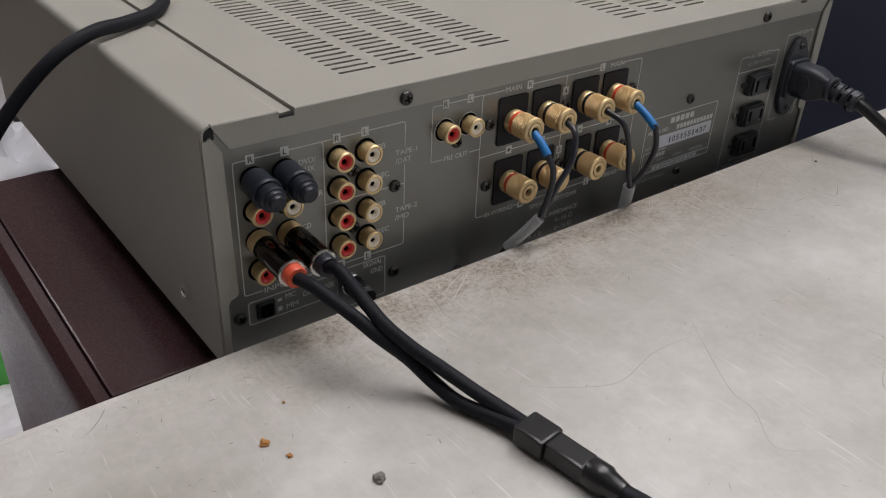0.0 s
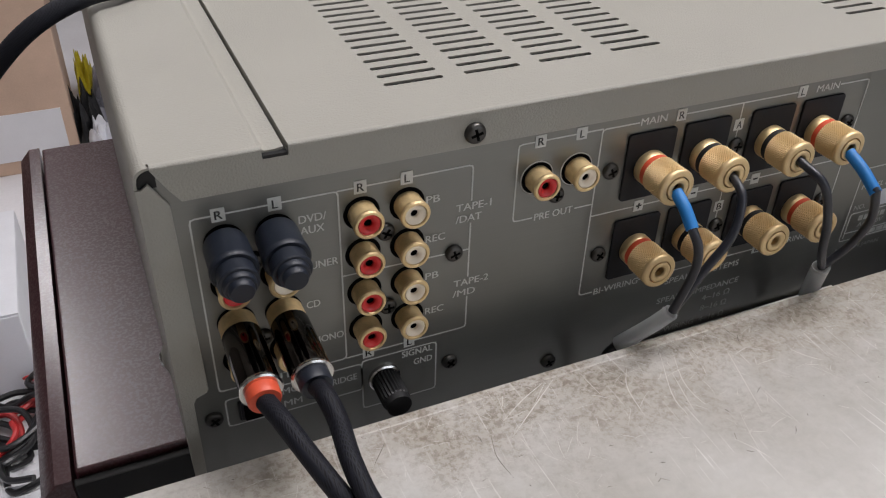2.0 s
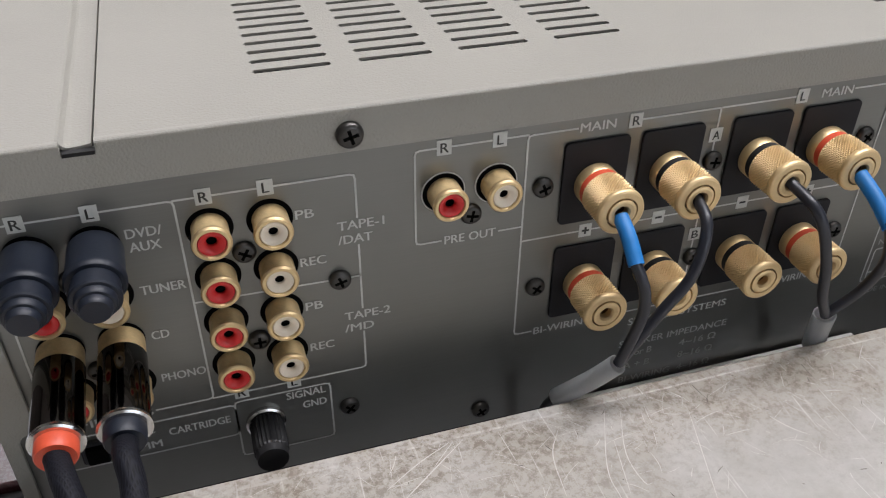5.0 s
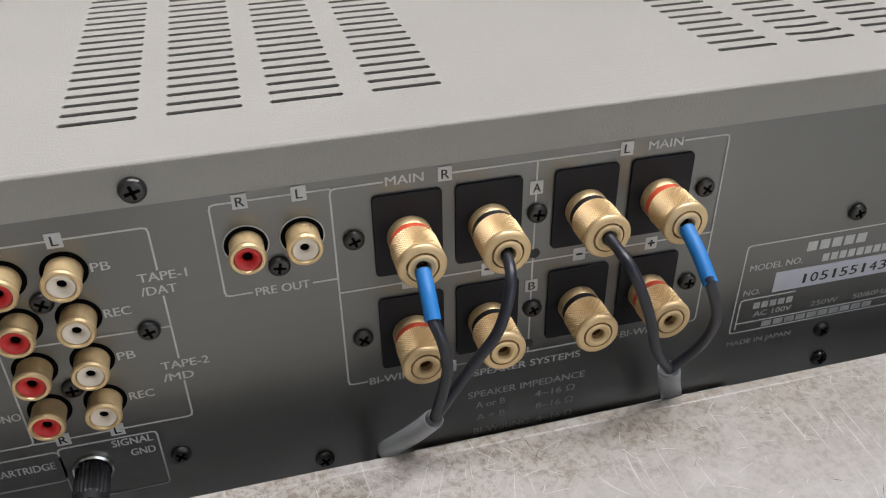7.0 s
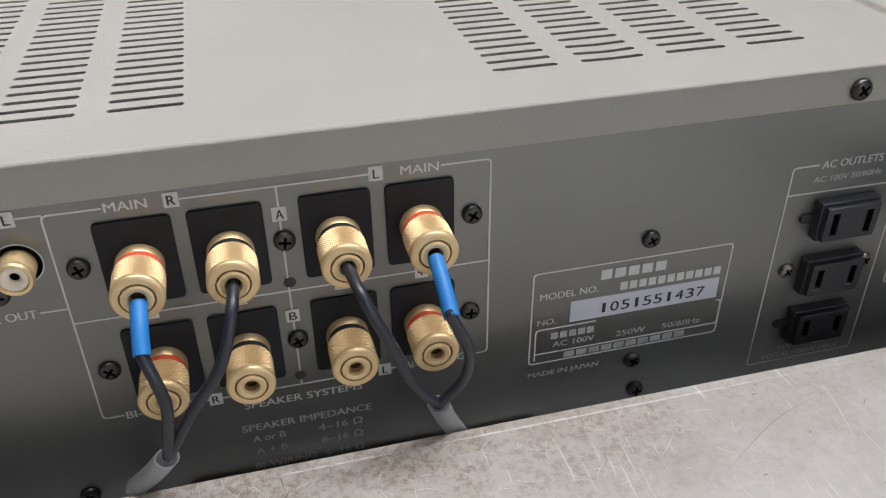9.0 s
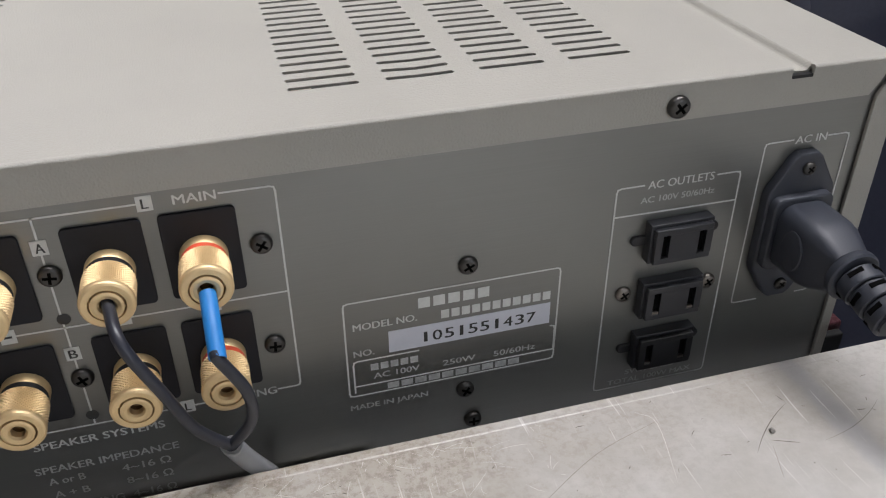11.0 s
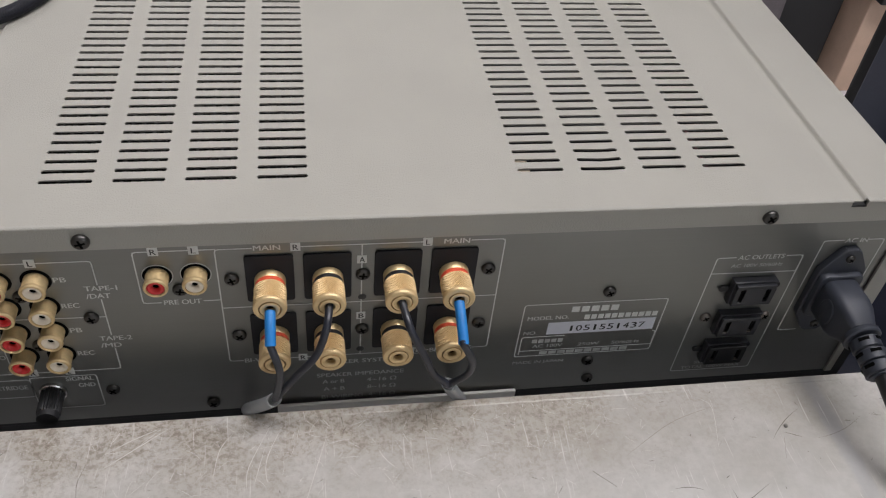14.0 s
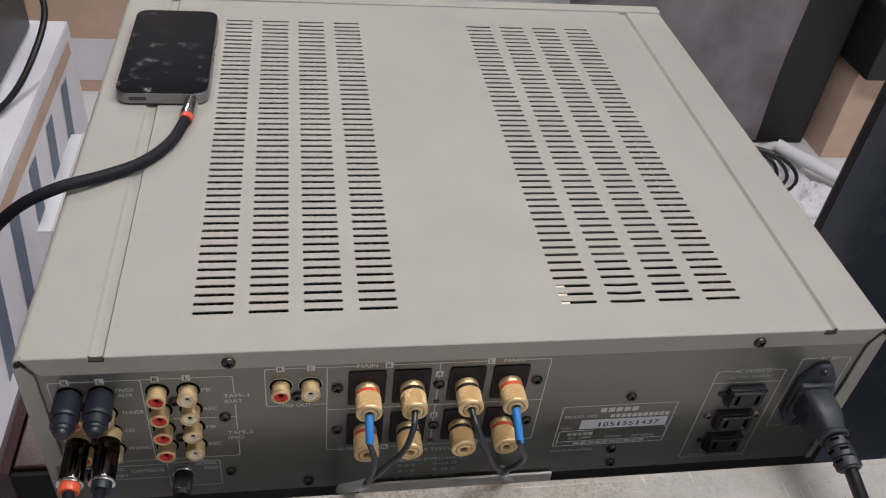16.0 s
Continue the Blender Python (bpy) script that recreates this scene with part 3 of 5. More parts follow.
def rear_rim():
    """The cover's edge, folded down over the rear panel, with a gap at each groove."""
    bm = bmesh.new()
    # a thin bead of paint stands along the bend
    prof = [(0.0006, TOP), (0.0000, TOP + 0.00008), (-0.0006, TOP + 0.00020), (-0.0011, TOP + 0.00016), (-0.00150, TOP - 0.00010), (-0.00164, TOP - 0.00045), (-0.0015, TOP - 0.0010)]
    for x0, x1, notch in ((-0.2140, -0.1858, 0), (-0.1858, -0.1787, 1), (-0.1787, 0.1795, 0), (0.1795, 0.1866, 1), (0.1866, 0.2140, 0)):
        ends = []
        for x in (x0, x1):
            col = []
            pr = ([(-0.0015, TOP - 0.0030)] if notch else prof) + [(-0.0015, 0.8925), (-0.0015, 0.8888)]
            for y, z in pr:
                shift = 0.0
                if abs(x) > 0.21:
                    shift = -math.copysign(max(0.0, (TOP - 0.0022) - z) * 0.72, x)
                col.append(bm.verts.new((x + shift, y, z)))
            ends.append(col)
        a, b = ends
        for j in range(len(pr) - 1):
            bm.faces.new((a[j], a[j + 1], b[j + 1], b[j]))
    return bm


rim = part("rear_rim", rear_rim(), PAINT, amp, "folded rear edge of the cover", sharp=0)
mod = rim.modifiers.new("sheet", "SOLIDIFY")
mod.thickness, mod.offset = 0.0011, -1.0

for s in (-1, 1):
    arc = [(s * W, TOP - 0.0058), (s * W, TOP - 0.0040)] + [(s * (W - 0.0040 * (1 - math.cos(radians(15 * k)))), TOP - 0.0040 * (1 - math.sin(radians(15 * k)))) for k in range(1, 7)]
    bm = bmesh.new()
    ring = [[bm.verts.new((x - s * o * 0.0008 * (1 if i < 3 else 0.7), y, z - o * 0.0008 * (0 if i < 2 else 0.8))) for i, (x, z) in enumerate(arc)] for o, y in ((0, 0.0008), (0, -0.0014), (1, -0.0014), (1, 0.0008))]
    for a, b in zip(ring, ring[1:]):
        for i in range(len(arc) - 1):
            bm.faces.new((a[i], a[i + 1], b[i + 1], b[i]))
    bmesh.ops.recalc_face_normals(bm, faces=bm.faces[:])
    part("corner_lip", bm, PAINT, amp, "rounded open corner of the cover")
    o = [(s * W, TOP - 0.0060), (s * (W - 0.0016), TOP - 0.0062), (s * (W - 0.0034), TOP - 0.0048), (s * 0.2106, 0.8880), (s * 0.2096, 0.8225), (s * 0.2103, 0.8213), (s * 0.2135, 0.8200), (s * 0.2146, 0.8180), (s * 0.2148, LOW), (s * W, LOW)]
    bm = prism(bmesh.new(), o, -0.0015, -0.0004, 0.00025)
    part("side_flange", bm, PAINT, amp, "folded side edge of the cover")
    # a black plate paints the shade inside the open corner
    shade_patch = [(s * (W - 0.0010), TOP - 0.0064), (s * (W - 0.0010), TOP - 0.0042), (s * (W - 0.0020), TOP - 0.0024), (s * (W - 0.0040), TOP - 0.0012), (s * (W - 0.0056), TOP - 0.0012), (s * (W - 0.0056), TOP - 0.0064)]
    part("corner_shade", prism(bmesh.new(), shade_patch, -0.0003, 0.0004), CHASSIS, amp, "black patch for the shade where the folded edges meet")
    bm = lathe(bmesh.new(), [(0.0, 0.0), (0.0026, 0.0), (0.0027, 0.0018), (0.0022, 0.0024), (0.0010, 0.0027), (0.0, 0.0027)], 20, Matrix.Translation((s * W, 0.0378, 0.8050)) @ pose(0, 0, 0, 0, 90 * s))
    ds = part("side_screw", bm, STEEL, amp, "domed screw in a dimple of the side")
    bm = lathe(bmesh.new(), [(0.0020, 0.0022), (0.0034, 0.0011), (0.0050, 0.0005), (0.0072, 0.0002), (0.0080, 0.00005)], 28, Matrix.Translation((s * W, 0.0378, 0.8050)) @ pose(0, 0, 0, 0, 90 * s))
    part("dimple", bm, PAINT, ds)

# black blocks hide the lit ledge and stand for the shade in each notch
for x0, x1 in ((-0.1856, -0.1789), (0.1797, 0.1864)):
    part("groove_shade", boxed(x0, x1, -0.00155, 0.0003, TOP - 0.0031, TOP - 0.0022), CHASSIS, amp, "black block for the shade under the pressed groove")

panel = part("rear_panel", boxed(-0.2165, 0.2165, 0.0, 0.0012, LOW, 0.8975), PANEL, amp, "dark olive-grey rear panel with printed legends")
part("bottom_plate", boxed(-0.2168, 0.2168, 0.0014, D, LOW - 0.004, LOW - 0.001, bevel=0.0004), CHASSIS, amp)
part("fascia", boxed(-0.2180, 0.2180, D + 0.0006, D + 0.013, LOW - 0.012, TOP + 0.0012, bevel=0.0015), PAINT, amp, "thick champagne front fascia")
for fx in (-0.17, 0.17):
    for fy in (0.075, 0.28):
        bm = lathe(bmesh.new(), [(0.0, 0.0), (0.021, 0.0), (0.023, 0.003), (0.023, 0.0225), (0.0, 0.0225)], 28, Matrix.Translation((fx, fy, BOX_Z + 0.0005)))
        part("foot", bm, BLACK, amp, "round black foot")

# inside, seen through the slots
part("circuit_board", boxed(-0.20, 0.20, 0.02, 0.35, 0.800, 0.802), CHASSIS, amp)
hs = part("heat_sink", boxed(-0.152, -0.032, 0.05, 0.32, 0.8025, 0.812, bevel=0.001), CHASSIS, amp, "black finned heat sink under the slots")
fin = mesh_from("fin", boxed(-0.0009, 0.0009, 0.05, 0.32, 0.8122, 0.878), CHASSIS)
for k in range(24):
    place("fin", fin, hs, "", Matrix.Translation((-0.1495 + k * 0.0050, 0, 0)))
part("transformer", boxed(0.055, 0.15, 0.09, 0.19, 0.803, 0.872, bevel=0.004), DEVICE, amp)
part("inner_bracket", boxed(0.040, 0.0505, 0.0215, 0.045, 0.803, 0.8935, bevel=0.0006), WHITE, amp, "pale plastic bracket behind the slots")

# --- screws
SCREW = {}


def screw_mesh(r, material):
    key = (r, material.name)
    if key not in SCREW:
        bm = lathe(bmesh.new(), [(0.0, 0.0), (r, 0.0), (r * 1.02, r * 0.20), (r * 0.95, r * 0.44), (r * 0.80, r * 0.58), (r * 0.64, r * 0.63), (0.0, r * 0.65)], 24)
        SCREW[key] = mesh_from("screw", bm, material)
        # black bars on the solid head paint the shade of its cross recess
        c = bmesh.new()
        for a in (0, 90):
            m = pose(0, 0, 0, 0, 0, a)
            geo = bmesh.ops.create_cube(c, size=1.0, matrix=m @ Matrix.LocRotScale((0, 0, r * 0.60), None, (r * 1.16, r * 0.27, r * 0.14)))
        SCREW[key, "cross"] = mesh_from("cross_shade", c, SHADE_BLACK)
    return SCREW[key], SCREW[key, "cross"]


def screw(x, z, r=0.0029, material=None, y=0.0, parent=None, turn=20):
    a, b = screw_mesh(r, material or SCREWBLACK)
    m = out_at(x, z, y) @ pose(0, 0, 0, 0, 0, turn)
    s = place("screw", a, parent or amp, "blackened cross-head screw", m)
    place("cross_shade", b, s, "", m)
    return s


for x, z, t in ((-0.1242, 0.8935, 15), (0.1446, 0.8932, 40)):
    screw(x, z, 0.0033, y=-0.0015, turn=t)
for k, (x, z) in enumerate(((-0.1288, 0.8513), (-0.1289, 0.8052), (-0.0933, 0.8650), (-0.0733, 0.8695), (-0.0730, 0.8362), (-0.0221, 0.8692), (-0.0220, 0.8362), (0.0292, 0.8692), (0.0288, 0.8360), (0.0853, 0.8516), (0.0847, 0.8048), (0.0873, 0.7912), (-0.0881, 0.7912), (-0.1516, 0.8650), (-0.1513, 0.8366), (-0.2095, 0.8085), (-0.1912, 0.8650), (-0.1912, 0.8366))):
    screw(x, z, 0.0029, turn=17 + 31 * k)
for x, z in ((0.1361, 0.8309), (0.1655, 0.8303)):
    screw(x, z, 0.0026, SCREWSTEEL, turn=33)
# dark discs paint the shade of two small holes on the unbroken panel
for x, z in ((-0.0222, 0.8556), (-0.0226, 0.8226)):
    bm = lathe(bmesh.new(), [(0.0, 0.0002), (0.0015, 0.0002), (0.0017, 0.0001)], 18, out_at(x, z))
    part("hole_shade", bm, DARKINK, amp)

# --- printed outlines and legends
bm = bmesh.new()


def frame_line(bm, pts, c=0.0014):
    """A printed frame whose corners are cut off round."""
    out = []
    for i, p in enumerate(pts):
        if 0 < i < len(pts) - 1:
            a, q, b = (Vector(v) for v in (pts[i - 1], p, pts[i + 1]))
            s, e = q + (a - q).normalized() * c, q + (b - q).normalized() * c
            m = (s + e) / 2 * 0.42 + q * 0.58
            out += [tuple(s), tuple(m), tuple(e)]
        else:
            out.append(tuple(p))
    strokes(bm, out)


def lines(name, *runs):
    bm = bmesh.new()
    for r in runs:
        frame_line(bm, r)
    return part(name, bm, PRINT, amp, "thin pale printed frame lines")


lines("printed_frame", [(-0.2010, 0.8819), (-0.2066, 0.8819), (-0.2066, 0.8190), (-0.1982, 0.8190)], [(-0.1970, 0.8819), (-0.1856, 0.8819)], [(-0.1816, 0.8819), (-0.1656, 0.8819), (-0.1656, 0.8190), (-0.1805, 0.8190)])
lines("printed_frame", [(-0.1656, 0.8819), (-0.1609, 0.8819)], [(-0.1569, 0.8819), (-0.1467, 0.8819)], [(-0.1427, 0.8819), (-0.1233, 0.8819), (-0.1233, 0.8695)], [(-0.1233, 0.8610), (-0.1233, 0.8405)], [(-0.1233, 0.8320), (-0.1233, 0.8190), (-0.1419, 0.8190)], [(-0.1459, 0.8190), (-0.1562, 0.8190)], [(-0.1602, 0.8190), (-0.1656, 0.8190)], [(-0.1656, 0.8520), (-0.1320, 0.8514)], [(-0.1262, 0.8513), (-0.1233, 0.8513)])
lines("printed_frame", [(-0.1027, 0.8855), (-0.1082, 0.8855), (-0.1082, 0.8578), (-0.1014, 0.8578)], [(-0.0987, 0.8855), (-0.0881, 0.8855)], [(-0.0841, 0.8855), (-0.0784, 0.8855)], [(-0.0850, 0.8578), (-0.0784, 0.8578)])
lines("printed_frame", [(-0.0648, 0.8853), (-0.0784, 0.8853), (-0.0784, 0.8192), (-0.0730, 0.8192)], [(-0.0462, 0.8853), (0.0011, 0.8853)], [(0.0208, 0.8853), (0.0344, 0.8853), (0.0344, 0.8192), (0.0280, 0.8192)], [(-0.0784, 0.8529), (-0.0610, 0.8529)], [(-0.0572, 0.8529), (-0.0380, 0.8529)], [(-0.0342, 0.8529), (-0.0102, 0.8529)], [(-0.0064, 0.8529), (0.0126, 0.8529)], [(0.0164, 0.8529), (0.0344, 0.8529)],
      [(-0.0226, 0.8853), (-0.0226, 0.8795)], [(-0.0226, 0.8750), (-0.0226, 0.8725)], [(-0.0226, 0.8660), (-0.0226, 0.8466)], [(-0.0226, 0.8422), (-0.0226, 0.8395)], [(-0.0226, 0.8330), (-0.0226, 0.8192)], [(-0.0525, 0.8192), (-0.0494, 0.8192)], [(-0.0454, 0.8192), (0.0003, 0.8192)], [(0.0043, 0.8192), (0.0075, 0.8192)])
lines("printed_frame", [(-0.1799, 0.8148), (-0.2054, 0.8148), (-0.2054, 0.8033), (-0.1606, 0.8033), (-0.1606, 0.8148), (-0.1799, 0.8148)])
lines("printed_frame", [(-0.1470, 0.8157), (-0.1340, 0.8157), (-0.1340, 0.7943), (-0.1606, 0.7943), (-0.1606, 0.8157), (-0.1470, 0.8157)])
lines("printed_frame", [(0.08, 0.8450), (0.1144, 0.8450), (0.1140, 0.8103), (0.0484, 0.8103), (0.0486, 0.8450), (0.08, 0.8450)], [(0.0700, 0.8236), (0.0502, 0.8236), (0.0502, 0.8118)], [(0.0502, 0.8140), (0.1138, 0.8140)], [(0.1125, 0.8236), (0.1138, 0.8236), (0.1138, 0.8140)])
lines("printed_frame", [(0.1385, 0.8688), (0.1300, 0.8688), (0.1298, 0.7918), (0.1707, 0.7918), (0.1702, 0.8688), (0.1625, 0.8688)], [(0.1301, 0.8593), (0.1702, 0.8590)])
lines("printed_frame", [(0.1862, 0.8766), (0.1768, 0.8766), (0.1767, 0.8186), (0.1860, 0.8186)], [(0.1984, 0.8766), (0.2057, 0.8766), (0.2057, 0.8186), (0.2010, 0.8186)])

for words, x0, x1, z in (("DVD/", -0.1774, -0.1694, 0.8737), ("AUX", -0.1772, -0.1701, 0.8699), ("TUNER", -0.1772, -0.1666, 0.8572), ("CD", -0.1772, -0.1730, 0.8430), ("PHONO", -0.1773, -0.1662, 0.8285),
                         ("PB", -0.1385, -0.1340, 0.8716), ("REC", -0.1385, -0.1320, 0.8573), ("PB", -0.1384, -0.1339, 0.8430), ("REC", -0.1383, -0.1318, 0.8288), ("TAPE-1", -0.1285, -0.1165, 0.8662), ("/DAT", -0.1285, -0.1197, 0.8620),
                         ("TAPE-2", -0.1283, -0.1158, 0.8371), ("/MD", -0.1285, -0.1205, 0.8329), ("PRE OUT", -0.1004, -0.0861, 0.8565), ("SIGNAL", -0.1465, -0.1355, 0.8125), ("GND", -0.1422, -0.1355, 0.8080), ("CARTRIDGE", -0.1789, -0.1625, 0.8087),
                         ("INPUTS", -0.1973, -0.1816, 0.8176), ("MC", -0.1875, -0.1824, 0.8108), ("MM", -0.1873, -0.1814, 0.8053), ("MAIN", -0.0641, -0.0540, 0.8841), ("MAIN", 0.0096, 0.0199, 0.8839), ("BI-WIRING", -0.0722, -0.0532, 0.8178), ("BI-WIRING", 0.0083, 0.0273, 0.8178)):
    lettering(amp, words, x0, x1, z)
for words, x0, x1, z in (("SPEAKER SYSTEMS", -0.0400, -0.0050, 0.8132), ("SPEAKER IMPEDANCE", -0.0418, -0.0027, 0.8042), ("A or B", -0.0393, -0.0295, 0.7995), ("4~16 Ω", -0.0194, -0.0058, 0.7993), ("A + B", -0.0390, -0.0294, 0.7942), ("8~16 Ω", -0.0190, -0.0060, 0.7940), ("BI-WIRING  4~16 Ω", -0.0399, -0.0060, 0.7882)):
    lettering(amp, words, x0, x1, z, 0.0026, FAINT if z < 0.79 else None)
for words, x0, x1, z, cap in (("MODEL NO.", 0.0509, 0.0698, 0.8350, 0.0024), ("NO.", 0.0505, 0.0566, 0.8254, 0.0022), ("AC 100V", 0.0560, 0.0701, 0.8160, 0.0021), ("250W", 0.0776, 0.0879, 0.8158, 0.0021), ("50/60Hz", 0.0939, 0.1075, 0.8156, 0.0021), ("MADE IN JAPAN", 0.0483, 0.0725, 0.8048, 0.0019),
                              ("AC OUTLETS", 0.1398, 0.1613, 0.8674, 0.0026), ("AC 100V 50/60Hz", 0.1380, 0.1621, 0.8628, 0.0020), ("SWITCHED", 0.1407, 0.1592, 0.7966, 0.0019), ("TOTAL 100W MAX", 0.1347, 0.1655, 0.7930, 0.0020), ("AC IN", 0.1869, 0.1977, 0.8752, 0.0025)):
    lettering(amp, words, x0, x1, z, cap, PRINT if cap > 0.0022 else FAINT)


def bars(name, x0, x1, z0, z1, n, material=PRINT, gap=0.22):
    """Plain bars where writing is not lettered."""
    w = (x1 - x0) / n
    for i in range(n):
        a, b = x0 + i * w, x0 + (i + 1 - gap) * w
        bm = bmesh.new()
        bm.faces.new([bm.verts.new((x, -0.0002, z)) for x, z in ((a, z0), (b, z0), (b, z1), (a, z1))])
        part(name, bm, material, amp)


bars("printed_mark", 0.0704, 0.0930, 0.8392, 0.8428, 5)
bars("printed_mark", 0.0772, 0.1123, 0.8341, 0.8371, 11)
bars("printed_mark", 0.0553, 0.0705, 0.8193, 0.8218, 5, FAINT)
bars("printed_mark", 0.0601, 0.1031, 0.8110, 0.8133, 10, FAINT, 0.16)
part("serial_label", boxed(0.0612, 0.1118, -0.0002, -0.00002, 0.8249, 0.8327), LABEL, amp, "white sticker with a printed serial number")
for k, digit in enumerate("1051551437"):
    x = 0.0708 + k * 0.00371
    lettering(amp, digit, x + (0.0010 if digit == "1" else 0.0), x + (0.0020 if digit == "1" else 0.0028), 0.8266, 0.0037, DARKINK, -0.00032, "serial_digit")


def badge(x, z, letter, cap=0.0027):
    b = part("badge", boxed(x - 0.0019, x + 0.0019, -0.00026, -0.0001, z - 0.0021, z + 0.0021), PRINT, amp, "small pale square with a letter")
    w = {"-": 0.0018, "+": 0.0022, "L": 0.0016}.get(letter, 0.0021)
    if letter == "-":
        place("letter", mesh_from("letter", boxed(x - 0.0010, x + 0.0010, -0.0004, -0.0003, z - 0.0003, z + 0.0003), DARKINK), b)
    elif letter == "+":
        bm = boxed(x - 0.0011, x + 0.0011, -0.0004, -0.0003, z - 0.0003, z + 0.0003)
        place("letter", mesh_from("letter", box(bm, x - 0.0003, x + 0.0003, -0.00045, -0.0003, z - 0.0011, z + 0.0011), DARKINK), b)
    else:
        lettering(b, letter, x - w / 2, x + w / 2, z - cap / 2, cap, DARKINK, -0.0004, "letter")


for x, z, c in ((-0.1990, 0.8819, "R"), (-0.1836, 0.8819, "L"), (-0.1589, 0.8819, "R"), (-0.1447, 0.8819, "L"), (-0.1582, 0.8190, "R"), (-0.1439, 0.8190, "L"), (-0.1007, 0.8855, "R"), (-0.0861, 0.8855, "L"), (-0.0482, 0.8853, "R"), (0.0031, 0.8853, "L"), (-0.0226, 0.8772, "A"), (-0.0226, 0.8444, "B"),
                (-0.0591, 0.8529, "+"), (-0.0361, 0.8529, "-"), (-0.0083, 0.8529, "-"), (0.0145, 0.8526, "+"), (0.0023, 0.8192, "L"), (-0.0474, 0.8192, "R")):
    badge(x, z, c)

# --- phono jacks
rj = mesh_from("rca_jack", lathe(bmesh.new(), [(0.0041, 0.0), (0.0044, 0.0), (0.0044, 0.0058), (0.00455, 0.0060), (0.00455, 0.0066), (0.0042, 0.0071), (0.0036, 0.0071), (0.0034, 0.0067), (0.0034, 0.0050)], 36), BRASS)
rr_lip = mesh_from("lip", lathe(bmesh.new(), [(0.00452, 0.0058), (0.0047, 0.0061), (0.0047, 0.0068), (0.0043, 0.00735), (0.0036, 0.0074), (0.0034, 0.0070)], 36), GOLD)
INSERT = {}
for mt, hr in ((RED, 0.0013), (WHITE, 0.0012)):
    INSERT[mt.name] = mesh_from("insert", lathe(bmesh.new(), [(0.0034, 0.0046), (0.0034, 0.0067), (0.0032, 0.0070), (0.0027, 0.0070), (0.0020, 0.0066), (hr + 0.0003, 0.0062), (hr, 0.0058), (hr, 0.0044)], 28), mt)
# a black disc and ring paint the shade in the bore and round the socket
rj_bore_shade = mesh_from("bore_shade", lathe(bmesh.new(), [(0.0, 0.0045), (0.00118, 0.0045), (0.00119, 0.0052)], 20), SHADE_BLACK)
rj_ring = mesh_from("opening_shade", lathe(bmesh.new(), [(0.0042, 0.0003), (0.0055, 0.0003), (0.0056, 0.00005)], 36), SHADE_BLACK)
rj_pale = mesh_from("pale_ring", lathe(bmesh.new(), [(0.0054, 0.0002), (0.0058, 0.0002), (0.0059, 0.00005)], 36), PRINT)


def rca(x, z, material, pale=False):
    m = out_at(x, z)
    j = place("rca_jack", rj, amp, "gold phono socket with a %s insert" % ("red" if material is RED else "white"), m)
    place("lip", rr_lip, j, "", m)
    place("insert", INSERT[material.name], j, "", m)
    place("bore_shade", rj_bore_shade, j, "", m)
    place("opening_shade", rj_ring, j, "", m)
    if pale:
        place("pale_ring", rj_pale, j, "", m)


ROWZ = (0.8730, 0.8588, 0.8446, 0.8302)
for z in ROWZ:
    rca(-0.1587, z, RED)
    rca(-0.1445, z, WHITE)
for z in ROWZ:
    rca(-0.1984, z, RED)
    rca(-0.1842, z, WHITE)
rca(-0.1008, 0.8727, RED, True)
rca(-0.0865, 0.8729, WHITE, True)

# --- loudspeaker terminals
R1 = 0.0065
post_base = mesh_from("collar", lathe(bmesh.new(), [(0.0, 0.0), (0.0058, 0.0), (0.0061, 0.0003), (0.0061, 0.0029), (0.0058, 0.0034), (0.0053, 0.0035), (0.0053, 0.0046), (0.0058, 0.0048), (0.0058, 0.0056)], 48), GOLD)
post_bands = {mt.name: mesh_from("colour_band", lathe(bmesh.new(), [(0.0050, 0.0033), (0.0059, 0.0034), (0.0059, 0.0053), (0.0050, 0.0055)], 48), mt) for mt in (ORANGE, BLACK)}
kn = [(0.0055, 0.0055), (0.0062, 0.0057)]
first = len(kn)
for k in range(18):
    kn.append((R1, 0.0060 + k * 0.00048))
knurl_rows = range(first, len(kn))
kn += [(0.0065, 0.0146), (0.0065, 0.0152), (0.0063, 0.0157), (0.0058, 0.0160), (0.0044, 0.0160), (0.0043, 0.0138), (0.0040, 0.0138), (0.0039, 0.0162), (0.0032, 0.0164), (0.0023, 0.0162), (0.0018, 0.0156), (0.0017, 0.0100), (0.0, 0.0100)]
post_knob = mesh_from("knob", lathe(bmesh.new(), kn, 84, None, knurl_rows), KNURLED, 0)
# a brown disc paints the shade down the gold bore
post_bore_shade = mesh_from("bore_shade", lathe(bmesh.new(), [(0.0, 0.0125), (0.0016, 0.0126), (0.00169, 0.0138)], 24), BORE)


def terminal(x, z, material, top):
    p = prism(bmesh.new(), rounded(x - 0.0094, x + 0.0094, top - 0.0250, top, 0.0013), -0.0010, -0.0001, 0.0002)
    pl = part("terminal_plate", p, PLATE, amp, "black plastic terminal plate")
    m = out_at(x, z, -0.0010)
    post = place("binding_post", post_base, amp, "gold knurled binding post with a %s band" % ("red" if material is ORANGE else "black"), m)
    place("colour_band", post_bands[material.name], post, "", m)
    place("knob", post_knob, post, "", m @ pose(0, 0, 0, 0, 0, x * 9000 % 60))
    place("bore_shade", post_bore_shade, post, "", m)


POSTX = (-0.0586, -0.0361, -0.0081, 0.0146)
